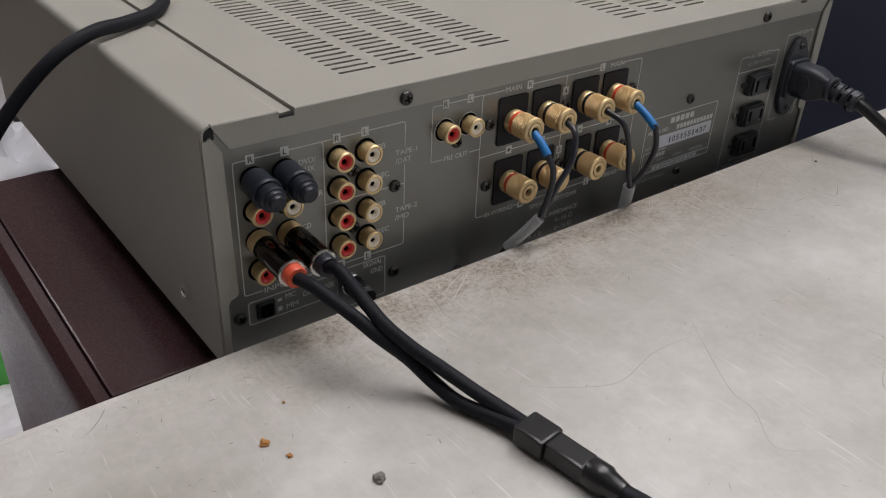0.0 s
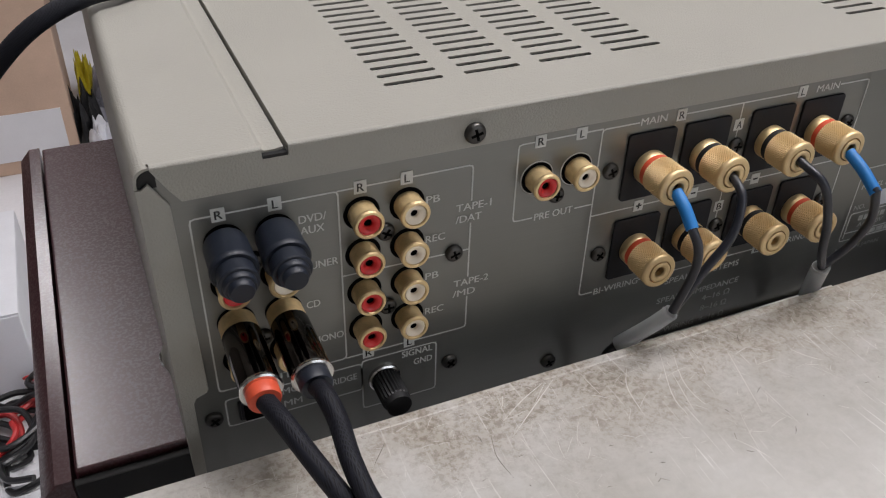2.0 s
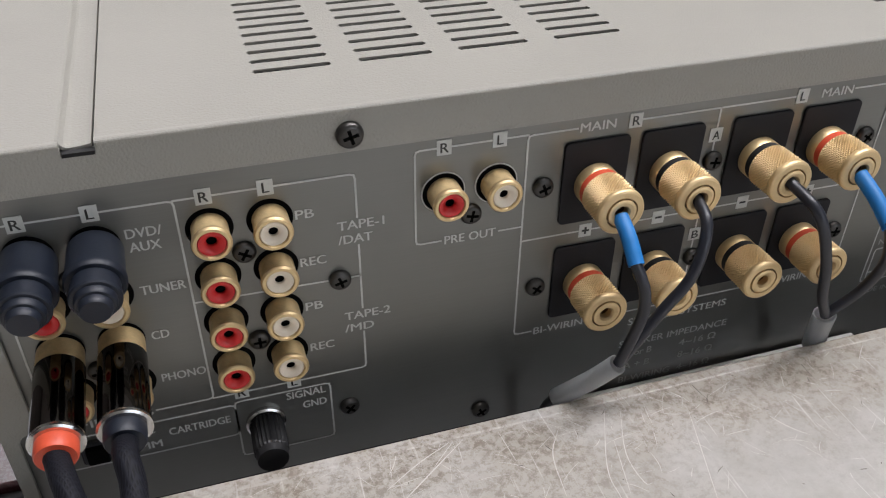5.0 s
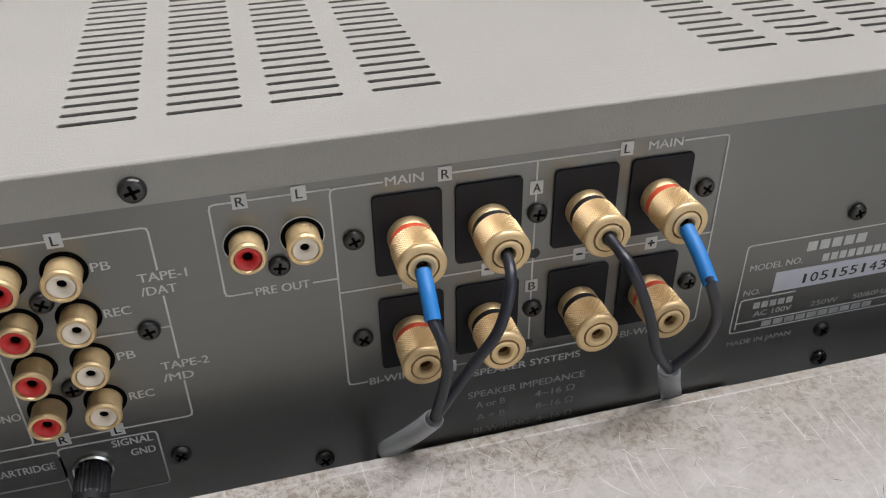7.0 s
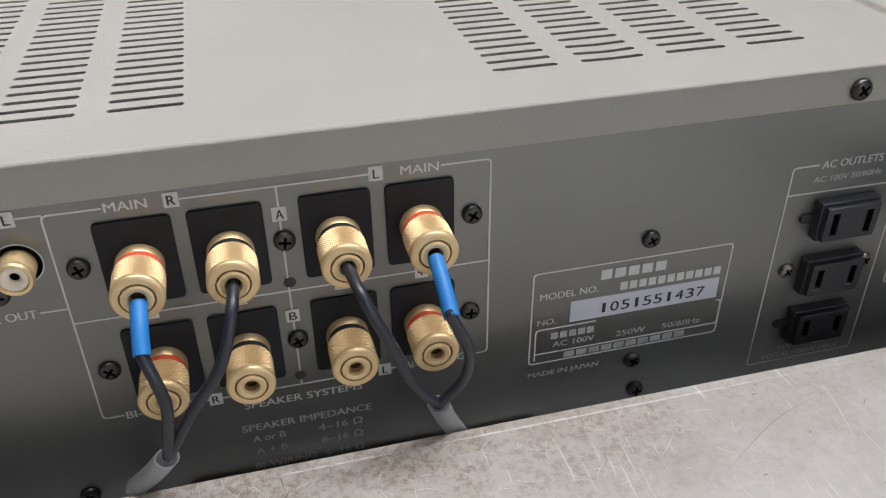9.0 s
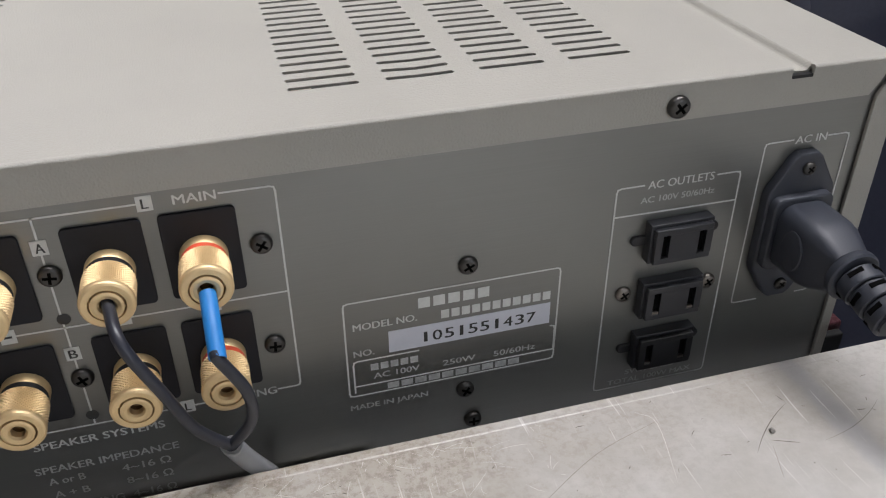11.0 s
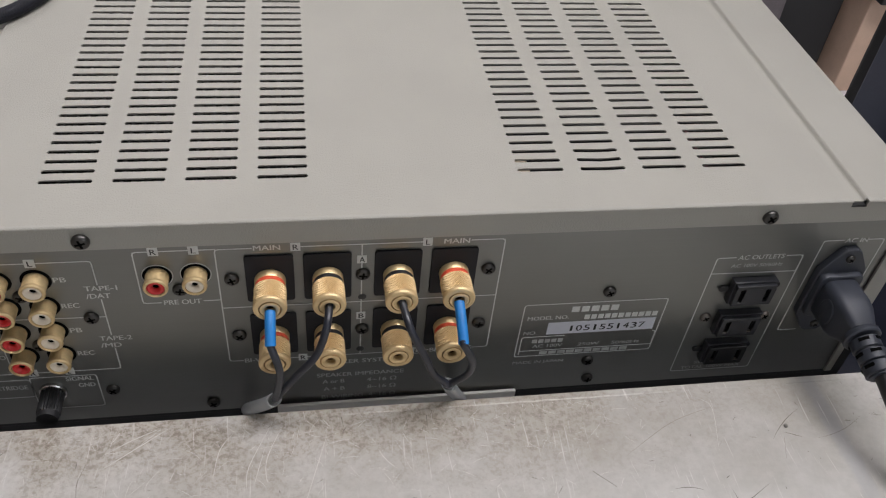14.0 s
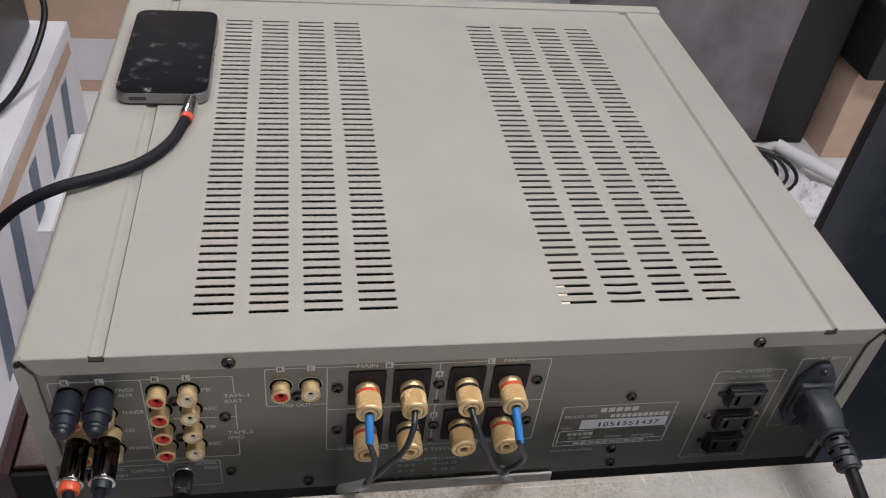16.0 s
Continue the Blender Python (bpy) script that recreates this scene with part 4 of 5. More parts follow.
for x, mt in zip(POSTX, (ORANGE, BLACK, BLACK, ORANGE)):
    terminal(x, 0.8688, mt, 0.8816)
    terminal(x, 0.8358, mt, 0.8486)

# --- signal ground post, cartridge switch
g = part("ground_terminal", lathe(bmesh.new(), [(0.0, 0.0), (0.0056, 0.0), (0.0056, 0.0012), (0.0050, 0.0016)], 32, out_at(-0.1530, 0.8062)), STEEL, amp, "black knurled ground screw on a steel washer")
bm = bmesh.new()
ribs = []
for h, k in ((0.0015, 0), (0.0020, 1), (0.0120, 1), (0.0126, 0.6), (0.0150, 0.4)):
    ribs.append([bm.verts.new(out_at(-0.1530, 0.8062) @ Vector(((0.0046 * (0.86 + 0.14 * k) + (0.00022 if i % 2 else -0.00022) * (1 if k == 1 else 0)) * math.cos(2 * math.pi * i / 48), (0.0046 * (0.86 + 0.14 * k) + (0.00022 if i % 2 else -0.00022) * (1 if k == 1 else 0)) * math.sin(2 * math.pi * i / 48), h))) for i in range(48)])
for a, b in zip(ribs, ribs[1:]):
    for i in range(48):
        bm.faces.new((a[i], a[(i + 1) % 48], b[(i + 1) % 48], b[i]))
bm.faces.new(ribs[-1])
bmesh.ops.recalc_face_normals(bm, faces=bm.faces[:])
part("knob", bm, BLACK, g, "black ribbed knob", sharp=20)
sw = part("cartridge_switch", prism(bmesh.new(), rounded(-0.2018, -0.1930, 0.8049, 0.8132, 0.0008), -0.0008, -0.0001, 0.0002), BLACK, amp, "small black push switch in a square frame")
part("button", boxed(-0.2002, -0.1946, -0.0030, -0.0009, 0.8063, 0.8118, bevel=0.0004), SHADE_BLACK, sw)
part("button_rim", prism(bmesh.new(), rounded(-0.2012, -0.1936, 0.8054, 0.8127, 0.0006), -0.0014, -0.0008, 0.0002), OUTLET, sw)
bars("printed_mark", -0.1915, -0.1887, 0.8105, 0.8120, 1)
bars("printed_mark", -0.1915, -0.1887, 0.8055, 0.8078, 1)

# --- mains outlets and inlet
def tab(x0, x1, z, h):
    """A flat clip lying on the panel, with a rounded end."""
    return prism(bmesh.new(), rounded(x0, x1, z - h / 2, z + h / 2, h * 0.45, 3), -0.0013, -0.0001, 0.0002)


for k, z in enumerate((0.8500, 0.8290, 0.8086)):
    o = part("mains_outlet", boxed(0.1408, 0.1616, -0.0040, -0.0001, z - 0.0066, z + 0.0068, bevel=0.0003), OUTLET, amp, "black two-pin mains outlet")
    fm = BLACK if k == 2 else OUTLET
    face = bmesh.new()
    box(face, 0.1418, 0.1606, -0.0058, -0.00401, z + 0.0036, z + 0.0058, 0.0003)
    box(face, 0.1418, 0.1606, -0.0058, -0.00401, z - 0.0062, z - 0.0042, 0.0003)
    for x0, x1 in ((0.1418, 0.1440), (0.1464, 0.1560), (0.1584, 0.1606)):
        box(face, x0, x1, -0.0058, -0.00401, z - 0.0044, z + 0.0038)
    face = part("inner_face", face, fm, o)
    for sx in (0.1452, 0.1572):
        # a black plate paints the shade at the bottom of the blade recess
        part("blade_shade", boxed(sx - 0.0012, sx + 0.0012, -0.0043, -0.00402, z - 0.0042, z + 0.0036), SHADE_BLACK, face)
        if k:
            part("contact", boxed(sx - 0.0011, sx + 0.0011, -0.0056, -0.0044, z - 0.0042, z - 0.0034, bevel=0.00008), SCREWSTEEL, face, "worn metal contact edge")
    if k != 1:
        part("clip", tab(0.1362, 0.1420, z + 0.0002, 0.0030), BLACK, o)
        part("clip", tab(0.1605, 0.1652, z + 0.0014, 0.0034), BLACK, o)

IX, IZ = 0.1908, 0.8472
flange = [(IX - 0.0030, 0.8732), (IX + 0.0030, 0.8732), (IX + 0.0050, 0.8716), (IX + 0.0112, 0.8615), (IX + 0.0116, 0.8597), (IX + 0.0116, 0.8347), (IX + 0.0112, 0.8329), (IX + 0.0050, 0.8228), (IX + 0.0030, 0.8212), (IX - 0.0030, 0.8212), (IX - 0.0050, 0.8228), (IX - 0.0112, 0.8329), (IX - 0.0116, 0.8347), (IX - 0.0116, 0.8597), (IX - 0.0112, 0.8615), (IX - 0.0050, 0.8716)]
inlet = part("mains_inlet", prism(bmesh.new(), flange, -0.0034, -0.0001, 0.0007), MOULD, amp, "black mains inlet with a screwed flange")
part("shroud", prism(bmesh.new(), rounded(IX - 0.0104, IX + 0.0104, IZ - 0.0128, IZ + 0.0128, 0.003), -0.0062, -0.0033, 0.0008), MOULD, inlet)
for z in (0.8682, 0.8262):
    screw(IX + 0.0004, z, 0.0021, y=-0.0034, turn=50)

# ---- cables ----
# power cord
pc = thing("power_cord", (IX, -0.02, IZ), "black mains cord plugged into the rear of the amplifier", "cable")
bm = bmesh.new()


def loft(bm, sections):
    """Joins rounded-rectangle sections (y, half width, half height, x, z) into a body."""
    rows = []
    for y, hw, hh, cx, cz in sections:
        rows.append([bm.verts.new((x + cx, y, z + cz)) for x, z in rounded(-hw, hw, -hh, hh, min(hw, hh) * 0.55, 4)])
    n = len(rows[0])
    for a, b in zip(rows, rows[1:]):
        for i in range(n):
            bm.faces.new((a[i], a[(i + 1) % n], b[(i + 1) % n], b[i]))
    bm.faces.new(rows[0])
    bm.faces.new(rows[-1][::-1])
    bmesh.ops.recalc_face_normals(bm, faces=bm.faces[:])
    return bm


loft(bm, [(-0.0058, 0.0080, 0.0106, IX, IZ), (-0.0066, 0.0084, 0.0110, IX, IZ), (-0.0180, 0.0084, 0.0110, IX, IZ), (-0.0215, 0.0080, 0.0102, IX + 0.0003, IZ), (-0.0265, 0.0066, 0.0078, IX + 0.0005, IZ), (-0.0290, 0.0060, 0.0066, IX + 0.0006, IZ)])
plug = part("plug_body", bm, MOULD, pc, "moulded black appliance plug")
for s in (-1, 1):
    grip = Matrix.Translation((IX + s * 0.0083, -0.0150, IZ)) @ pose(0, 0, 0, 0, 90 * s) @ Matrix.Diagonal((1.0, 0.72, 1.0, 1.0))
    part("grip_pad", lathe(bmesh.new(), [(0.0, 0.0), (0.0066, 0.0), (0.0066, 0.0003), (0.0061, 0.0006), (0.0, 0.0006)], 28, grip), MOULD, plug)
part("collar", lathe(bmesh.new(), [(0.0, 0.0), (0.0078, 0.0), (0.0082, 0.0006), (0.0082, 0.0024), (0.0076, 0.0030), (0.0, 0.0030)], 28, Matrix.Translation((IX + 0.0006, -0.0290, IZ)) @ pose(0, 0, 0, 94)), MOULD, pc)
for k in range(3):
    r = 0.0064 + (0.0004 if k == 2 else 0.0)
    m = Matrix.Translation((IX + 0.0010 + 0.0008 * k, -0.0320 - 0.0056 * k, IZ - 0.0004 - 0.0013 * k)) @ pose(0, 0, 0, 103)
    rib = part("relief_rib", lathe(bmesh.new(), [(0.0, 0.0), (r - 0.0003, 0.0), (r, 0.0003), (r, 0.0047), (r - 0.0004, 0.0050), (r - 0.0012, 0.0050), (r - 0.0012, 0.0058), (0.0, 0.0058)], 24, m), MOULD, pc)
    # black blocks on the solid rib paint the shade of its slots
    for a in (35, 145, 215, 325):
        part("relief_shade", box(bmesh.new(), -0.0022, 0.0022, r - 0.0006, r + 0.00012, 0.0008, 0.0022), SHADE_BLACK, rib, "", m @ pose(0, 0, 0, 0, 0, a + 50 * k))
part("cord", corded([(IX + 0.003, -0.048, IZ - 0.0042), (0.1950, -0.058, 0.8385), (0.1985, -0.075, 0.8285), (0.2020, -0.093, 0.8185), (0.2050, -0.113, 0.8142), (0.213, -0.16, 0.8139), (0.225, -0.26, 0.8139), (0.22, -0.45, 0.8139)], 0.0037, segs=16), CORD, pc)

# two cut-off phono plugs in rubber shells
for x in (-0.1984, -0.1842):
    p = thing("phono_plug", (x, -0.01, ROWZ[0]), "navy rubber phono plug with a stepped tail, in the top input", "plug", "navy phono plugs")
    m = out_at(x, ROWZ[0] - 0.0002) @ pose(0, 0, 0, 5)
    part("shell", lathe(bmesh.new(), [(0.0, 0.0014), (0.0060, 0.0014), (0.0062, 0.0019), (0.0064, 0.0108), (0.0067, 0.0116), (0.0067, 0.0130), (0.0063, 0.0136), (0.0, 0.0136)], 36, m), NAVY, p)
    part("tail", lathe(bmesh.new(), [(0.0, 0.0130), (0.0053, 0.0132), (0.0052, 0.0166), (0.0056, 0.0168), (0.0056, 0.0180), (0.0053, 0.0184), (0.0046, 0.0185), (0.0045, 0.0198), (0.0042, 0.0202), (0.0036, 0.0203), (0.0035, 0.0216), (0.0031, 0.0222), (0.0, 0.0223)], 32, m), NAVY, p)
    part("contact_sleeve", lathe(bmesh.new(), [(0.0047, 0.0005), (0.0052, 0.0005), (0.0052, 0.0016), (0.0047, 0.0016)], 32, m), STEEL, p)

# the audio lead: two phono plugs, a splitter, and the trunk that leads to the player
lead = thing("audio_lead", (-0.19, -0.03, 0.82), "black braided audio lead with two black chrome phono plugs", "cable")
ENDS = []
for x, dz, mt, words in ((-0.1984, -0.6, ORANGE, "red collar"), (-0.1842, -0.4, NAVY, "dark collar")):
    m = out_at(x, ROWZ[2]) @ pose(0, 0, 0, 2.5, 0.5, 0)
    pl = part("phono_plug", lathe(bmesh.new(), [(0.0, 0.0068), (0.0055, 0.0068), (0.0058, 0.0072), (0.0058, 0.0280), (0.0054, 0.0290), (0.0, 0.0290)], 40, m), CHROMEBLACK, lead, "polished black chrome phono plug")
    part("sleeve", lathe(bmesh.new(), [(0.0048, 0.0008), (0.0055, 0.0010), (0.0056, 0.0066), (0.0050, 0.0069)], 36, m), BRASS, pl, "aged brass sleeve")
    part("end_ring", lathe(bmesh.new(), [(0.0, 0.0284), (0.0059, 0.0285), (0.0061, 0.0289), (0.0061, 0.0296), (0.0056, 0.0300), (0.0, 0.0300)], 36, m), STEEL, pl)
    part("collar", lathe(bmesh.new(), [(0.0, 0.0299), (0.0047, 0.0299), (0.0047, 0.0330), (0.0043, 0.0338), (0.0, 0.0338)], 32, m), mt, pl, words)
    ENDS.append(m @ Vector((0, 0, 0.0335)))
SP0, SP1 = Vector((-0.1590, -0.1270, 0.8155)), Vector((-0.1538, -0.1680, 0.8155))
part("red_branch", corded([ENDS[0], (-0.1958, -0.0420, 0.8432), (-0.1934, -0.0492, 0.8412), (-0.1889, -0.0615, 0.8370), (-0.1838, -0.0705, 0.8310), (-0.1770, -0.0800, 0.8240), (-0.1722, -0.0905, 0.8170), (-0.1690, -0.1020, 0.8138), (-0.1635, -0.1160, 0.8138), SP0 + Vector((-0.0014, -0.002, 0))], 0.0028, segs=14), BRAID, lead)
part("black_branch", corded([ENDS[1], (-0.1834, -0.0400, 0.8455), (-0.1824, -0.0473, 0.8428), (-0.1830, -0.0600, 0.8405), (-0.1812, -0.0710, 0.8355), (-0.1758, -0.0815, 0.8290), (-0.1695, -0.0930, 0.8235), (-0.1640, -0.1060, 0.8190), (-0.1600, -0.1180, 0.8165), SP0 + Vector((0.0014, -0.002, 0))], 0.0028, segs=14), BRAID, lead)
d = (SP1 - SP0)
q = d.to_track_quat("Z", "Y").to_matrix().to_4x4()
m = Matrix.Translation(SP0) @ q
sp = part("splitter", box(bmesh.new(), -0.0062, 0.0062, -0.0042, 0.0042, 0.0, 0.0135, 0.0012), CORD, lead, "moulded black cable splitter", m)
part("splitter_neck", box(bmesh.new(), -0.0048, 0.0048, -0.0039, 0.0039, 0.0130, 0.0300, 0.0012), CORD, sp, "", m)
part("splitter_end", lathe(bmesh.new(), [(0.0, 0.0295), (0.0052, 0.0295), (0.0056, 0.0302), (0.0056, 0.0365), (0.0048, 0.0378), (0.0036, 0.0440), (0.0, 0.0440)], 28, m), CORD, sp)
part("trunk", corded([SP1 + d.normalized() * 0.0005, (-0.150, -0.19, 0.8138), (-0.16, -0.25, 0.8136), (-0.24, -0.33, 0.8136), (-0.38, -0.32, 0.8136), (-0.47, -0.20, 0.8136), (-0.475, -0.06, 0.815), (-0.44, 0.02, 0.79), (-0.375, 0.075, 0.785), (-0.315, 0.115, 0.810), (-0.285, 0.124, 0.842), (-0.262, 0.121, 0.873), (-0.240, 0.116, 0.8960), (-0.2190, 0.1200, 0.9050), (-0.1992, 0.1311, 0.9042), (-0.1797, 0.1449, 0.9038), (-0.1661, 0.1653, 0.9038), (-0.1593, 0.1890, 0.9042)], 0.0034, segs=14), BRAID, lead)
JP, JD = Vector((-0.1589, 0.1905, 0.9044)), Vector((0.0021, 0.0205, 0.0002)).normalized()
m = Matrix.Translation(JP) @ JD.to_track_quat("Z", "Y").to_matrix().to_4x4()
jack = part("jack_plug", lathe(bmesh.new(), [(0.0, 0.0030), (0.0042, 0.0030), (0.0044, 0.0036), (0.0044, 0.0205), (0.0038, 0.0218), (0.0, 0.0218)], 32, m), STEEL, lead, "chrome mini jack plug")
part("collar", lathe(bmesh.new(), [(0.0, -0.0012), (0.0039, -0.0012), (0.0041, -0.0006), (0.0041, 0.0030), (0.0036, 0.0033), (0.0, 0.0033)], 28, m), ORANGE, jack, "red collar")
part("pin", lathe(bmesh.new(), [(0.0, 0.0200), (0.0018, 0.0200), (0.0018, 0.0240), (0.0, 0.0240)], 20, m), STEEL, jack)

# loudspeaker leads
def speaker_lead(blue, bare, join, sleeve, words):
    t = thing("speaker_lead", join, words, "cable", "loudspeaker leads")
    start, blue_end, after = blue
    s = Vector(start)
    dirn = (Vector(blue_end) - s)
    part("blue_conductor", corded([s + dirn * 0.93, blue_end] + after + [join], 0.00155, segs=12), WIRE, t, "dark grey wire")
    part("blue_sleeve", corded([s + dirn * 0.06 + Vector((0, -0.0002, 0)), s + dirn * 0.5 + Vector((0, -0.0006, 0.0006)), blue_end], 0.0021, segs=14), BLUE, t, "blue heat-shrink sleeve")
    part("plain_conductor", corded(bare + [join], 0.00155, segs=12), WIRE, t, "dark grey wire")
    part("bare_strands", corded([Vector(bare[0]) + Vector((0.0002, 0.0035, 0.0004)), bare[0]], 0.0009, segs=8), COPPER, t, "bare copper strands")
    bm = corded(sleeve, 0.0034, segs=20, flat=0.82)
    ends = [f for f in bm.faces if len(f.verts) > 4]
    bmesh.ops.delete(bm, geom=ends, context="FACES_ONLY")
    tb = part("clear_tube", bm, CLEAR, t, "milky clear plastic tube")
    md = tb.modifiers.new("wall", "SOLIDIFY")
    md.thickness = 0.0004
    a, b = Vector(sleeve[0]), Vector(sleeve[-1])
    part("jacketed_pair", corded([a.lerp(b, 0.98), b + (b - a).normalized() * 0.003 + Vector((0, 0.004, -0.012)), b + Vector((-0.002, 0.010, -0.06)), b + Vector((-0.004, 0.012, -0.20))], 0.0019, segs=12), CORD, t)


speaker_lead(((-0.0586, -0.0155, 0.8680), (-0.0589, -0.0276, 0.8600), [(-0.0570, -0.0300, 0.8540), (-0.0560, -0.0300, 0.8462), (-0.0569, -0.0290, 0.8378)]),
             [(-0.0361, -0.0155, 0.8686), (-0.0376, -0.0240, 0.8650), (-0.0419, -0.0280, 0.8535), (-0.0497, -0.0280, 0.8421)], (-0.0590, -0.0273, 0.8266),
             [(-0.0593, -0.0272, 0.8262), (-0.0640, -0.0235, 0.8185), (-0.0712, -0.0176, 0.8080)], "twin loudspeaker wire with one blue-sleeved conductor, hanging behind the table")
speaker_lead(((0.0146, -0.0155, 0.8682), (0.0149, -0.0318, 0.8594), [(0.0200, -0.0300, 0.8463), (0.0197, -0.0260, 0.8332)]),
             [(-0.0081, -0.0160, 0.8690), (-0.0055, -0.0270, 0.8643), (0.0008, -0.0280, 0.8489), (0.0058, -0.0260, 0.8343)], (0.0134, -0.0224, 0.8222),
             [(0.0134, -0.0222, 0.8222), (0.0165, -0.0190, 0.8130), (0.0215, -0.0145, 0.8010)], "twin loudspeaker wire with one blue-sleeved conductor and a clear tube")

# ---- the music player on the cover ----
ph = thing("music_player", (-0.176, 0.272, TOP), "black glass music player with a steel rim lying on the cover", "phone")
PZ = TOP + 0.0003


def pill(x0, x1, y0, y1, r, z0, z1, bevel):
    bm = prism(bmesh.new(), rounded(x0, x1, y0, y1, r, 8), 0.0, 1.0)
    for v in bm.verts:
        x, y, z = v.co
        v.co = (x, z, z1 if y < 0.5 else z0)
    bmesh.ops.recalc_face_normals(bm, faces=bm.faces[:])
    if bevel:
        top = [e for e in bm.edges if all(abs(v.co.z - z1) < 1e-6 for v in e.verts)]
        bmesh.ops.bevel(bm, geom=top, offset=bevel, segments=2, affect="EDGES", profile=0.5)
    for f in bm.faces:  # the flat faces stay flat
        f.normal_update()
        f.material_index = 1 if abs(f.normal.z) > 0.9999 else 0
    return bm


part("rim", pill(-0.2045, -0.1470, 0.2135, 0.3310, 0.0088, PZ + 0.0012, PZ + 0.0082, 0.0005), RIMSTEEL, ph, "brushed steel rim")
part("back", pill(-0.2038, -0.1477, 0.2142, 0.3303, 0.0082, PZ, PZ + 0.0013, 0), BLACK, ph)
part("glass", pill(-0.2041, -0.1474, 0.2139, 0.3306, 0.0085, PZ + 0.00825, PZ + 0.0092, 0.0003), GLASSBLACK, ph, "smudged glossy black front glass")
part("screen", boxed(-0.2008, -0.1507, 0.2345, 0.3100, PZ + 0.00921, PZ + 0.00925), GLASSBLACK, ph, "dark switched-off screen")
part("home_button", lathe(bmesh.new(), [(0.0, 0.0), (0.0050, 0.0), (0.0052, 0.0001), (0.0, 0.0001)], 28, Matrix.Translation((-0.1757, 0.2242, PZ + 0.00922))), GLASSBLACK, ph)
part("speaker_slot", boxed(-0.1960, -0.1850, 0.2131, 0.2140, PZ + 0.0035, PZ + 0.0058, bevel=0.0003), DEVICE, ph)
for y in (0.262, 0.270, 0.281):
    part("side_button", boxed(-0.1474, -0.1464, y - 0.0028, y + 0.0028, PZ + 0.0035, PZ + 0.0060, bevel=0.0004), STEEL, ph)

# ---- things beside and behind ----
scr = thing("dark_panel", (0.47, 0.03, 0), "large dark glossy screen panel standing beside the amplifier", "screen")
m = Matrix.Translation((0.398, 0.300, 0.0)) @ pose(0, 0, 0, 0, 0, -77)
part("screen", box(bmesh.new(), 0.014, 0.86, -0.002, 0.001, 0.36, 1.38, 0.001), GLOSSBLACK, scr, "glossy dark blue-black face", m)
part("bezel", box(bmesh.new(), 0.0, 0.87, 0.0012, 0.016, 0.35, 1.39, 0.004), BLACK, scr, "thin black bezel", m)
part("base", box(bmesh.new(), 0.2, 0.67, -0.10, 0.14, 0.0, 0.348, 0.004), DEVICE, scr, "", m)


def carton(x0, x1, y0, y1, h, material, words, tape=TAPE, z=0.0):
    t = thing("carton", ((x0 + x1) / 2, (y0 + y1) / 2, z), words, "box")
    part("body", boxed(x0, x1, y0, y1, z, z + h, bevel=0.003), material, t)
    part("flap", boxed(x0 + 0.001, (x0 + x1) / 2 - 0.001, y0 + 0.001, y1 - 0.001, z + h + 0.0005, z + h + 0.004, bevel=0.001), material, t)
    part("flap", boxed((x0 + x1) / 2 + 0.001, x1 - 0.001, y0 + 0.001, y1 - 0.001, z + h + 0.0005, z + h + 0.004, bevel=0.001), material, t)
    part("packing_tape", boxed((x0 + x1) / 2 - 0.025, (x0 + x1) / 2 + 0.025, y0 - 0.001, y1 + 0.001, z + h + 0.0045, z + h + 0.005), tape, t)
    return t


c = carton(-1.05, -0.278, 1.75, 2.25, 0.42, CARDBOARD, "brown cardboard carton with a white shipping label")
part("shipping_label", boxed(-0.72, -0.30, 1.7465, 1.7495, 0.035, 0.150), PAPER, c, "white label")
c = carton(-1.30, -0.56, 0.55, 1.45, 0.34, CARTONWHITE, "white carton printed with slate-blue slanted stripes")
for k in range(5):
    bm = bmesh.new()
    y = 0.70 + k * 0.14
    bm.faces.new([bm.verts.new((-0.5590, yy, zz)) for yy, zz in ((y, 0.08), (y + 0.05, 0.08), (y + 0.09, 0.27), (y + 0.04, 0.27))])
    part("printed_stripe", bm, CARTONBLUE, c)
part("printed_band", boxed(-0.5592, -0.5588, 0.60, 1.42, 0.285, 0.315), CARDBOARD, c, "pale brown printed band")
dv = thing("black_device", (-0.82, 1.20, 0.345), "black hi-fi device with a loose black cable on a white carton", "device")
part("case", boxed(-1.12, -0.625, 1.02, 1.42, 0.3465, 0.47, bevel=0.006), DEVICE, dv)
part("cable", corded([(-0.70, 1.30, 0.478), (-0.60, 1.32, 0.50), (-0.55, 1.28, 0.45), (-0.58, 1.16, 0.37), (-0.62, 1.05, 0.353), (-0.68, 1.00, 0.353), (-0.80, 0.98, 0.353)], 0.006, segs=10), CORD, dv)
c = carton(-0.62, -0.40, 0.98, 1.30, 0.16, CARTONWHITE, "small white carton on the floor")

# clutter on the floor
rnd = random.Random(7)
for k in range(7):
    cx, cy = -0.40 + rnd.uniform(-0.10, 0.16), 0.86 + rnd.uniform(-0.10, 0.14)
    pts = []
    for i in range(14):
        a = i * 0.85 + k
        pts.append((cx + 0.055 * math.cos(a) * rnd.uniform(0.7, 1.2), cy + 0.05 * math.sin(a) * rnd.uniform(0.7, 1.2), 0.008 + 0.004 * i * rnd.uniform(0.4, 1.0)))
    mt = REDWIRE if k in (2, 5) else CORD
    single("loose_cable", corded(pts, 0.005, segs=8, steps=5), mt, ("red" if k in (2, 5) else "black") + " cable coiled loosely on the floor", "cable", "loose cables")


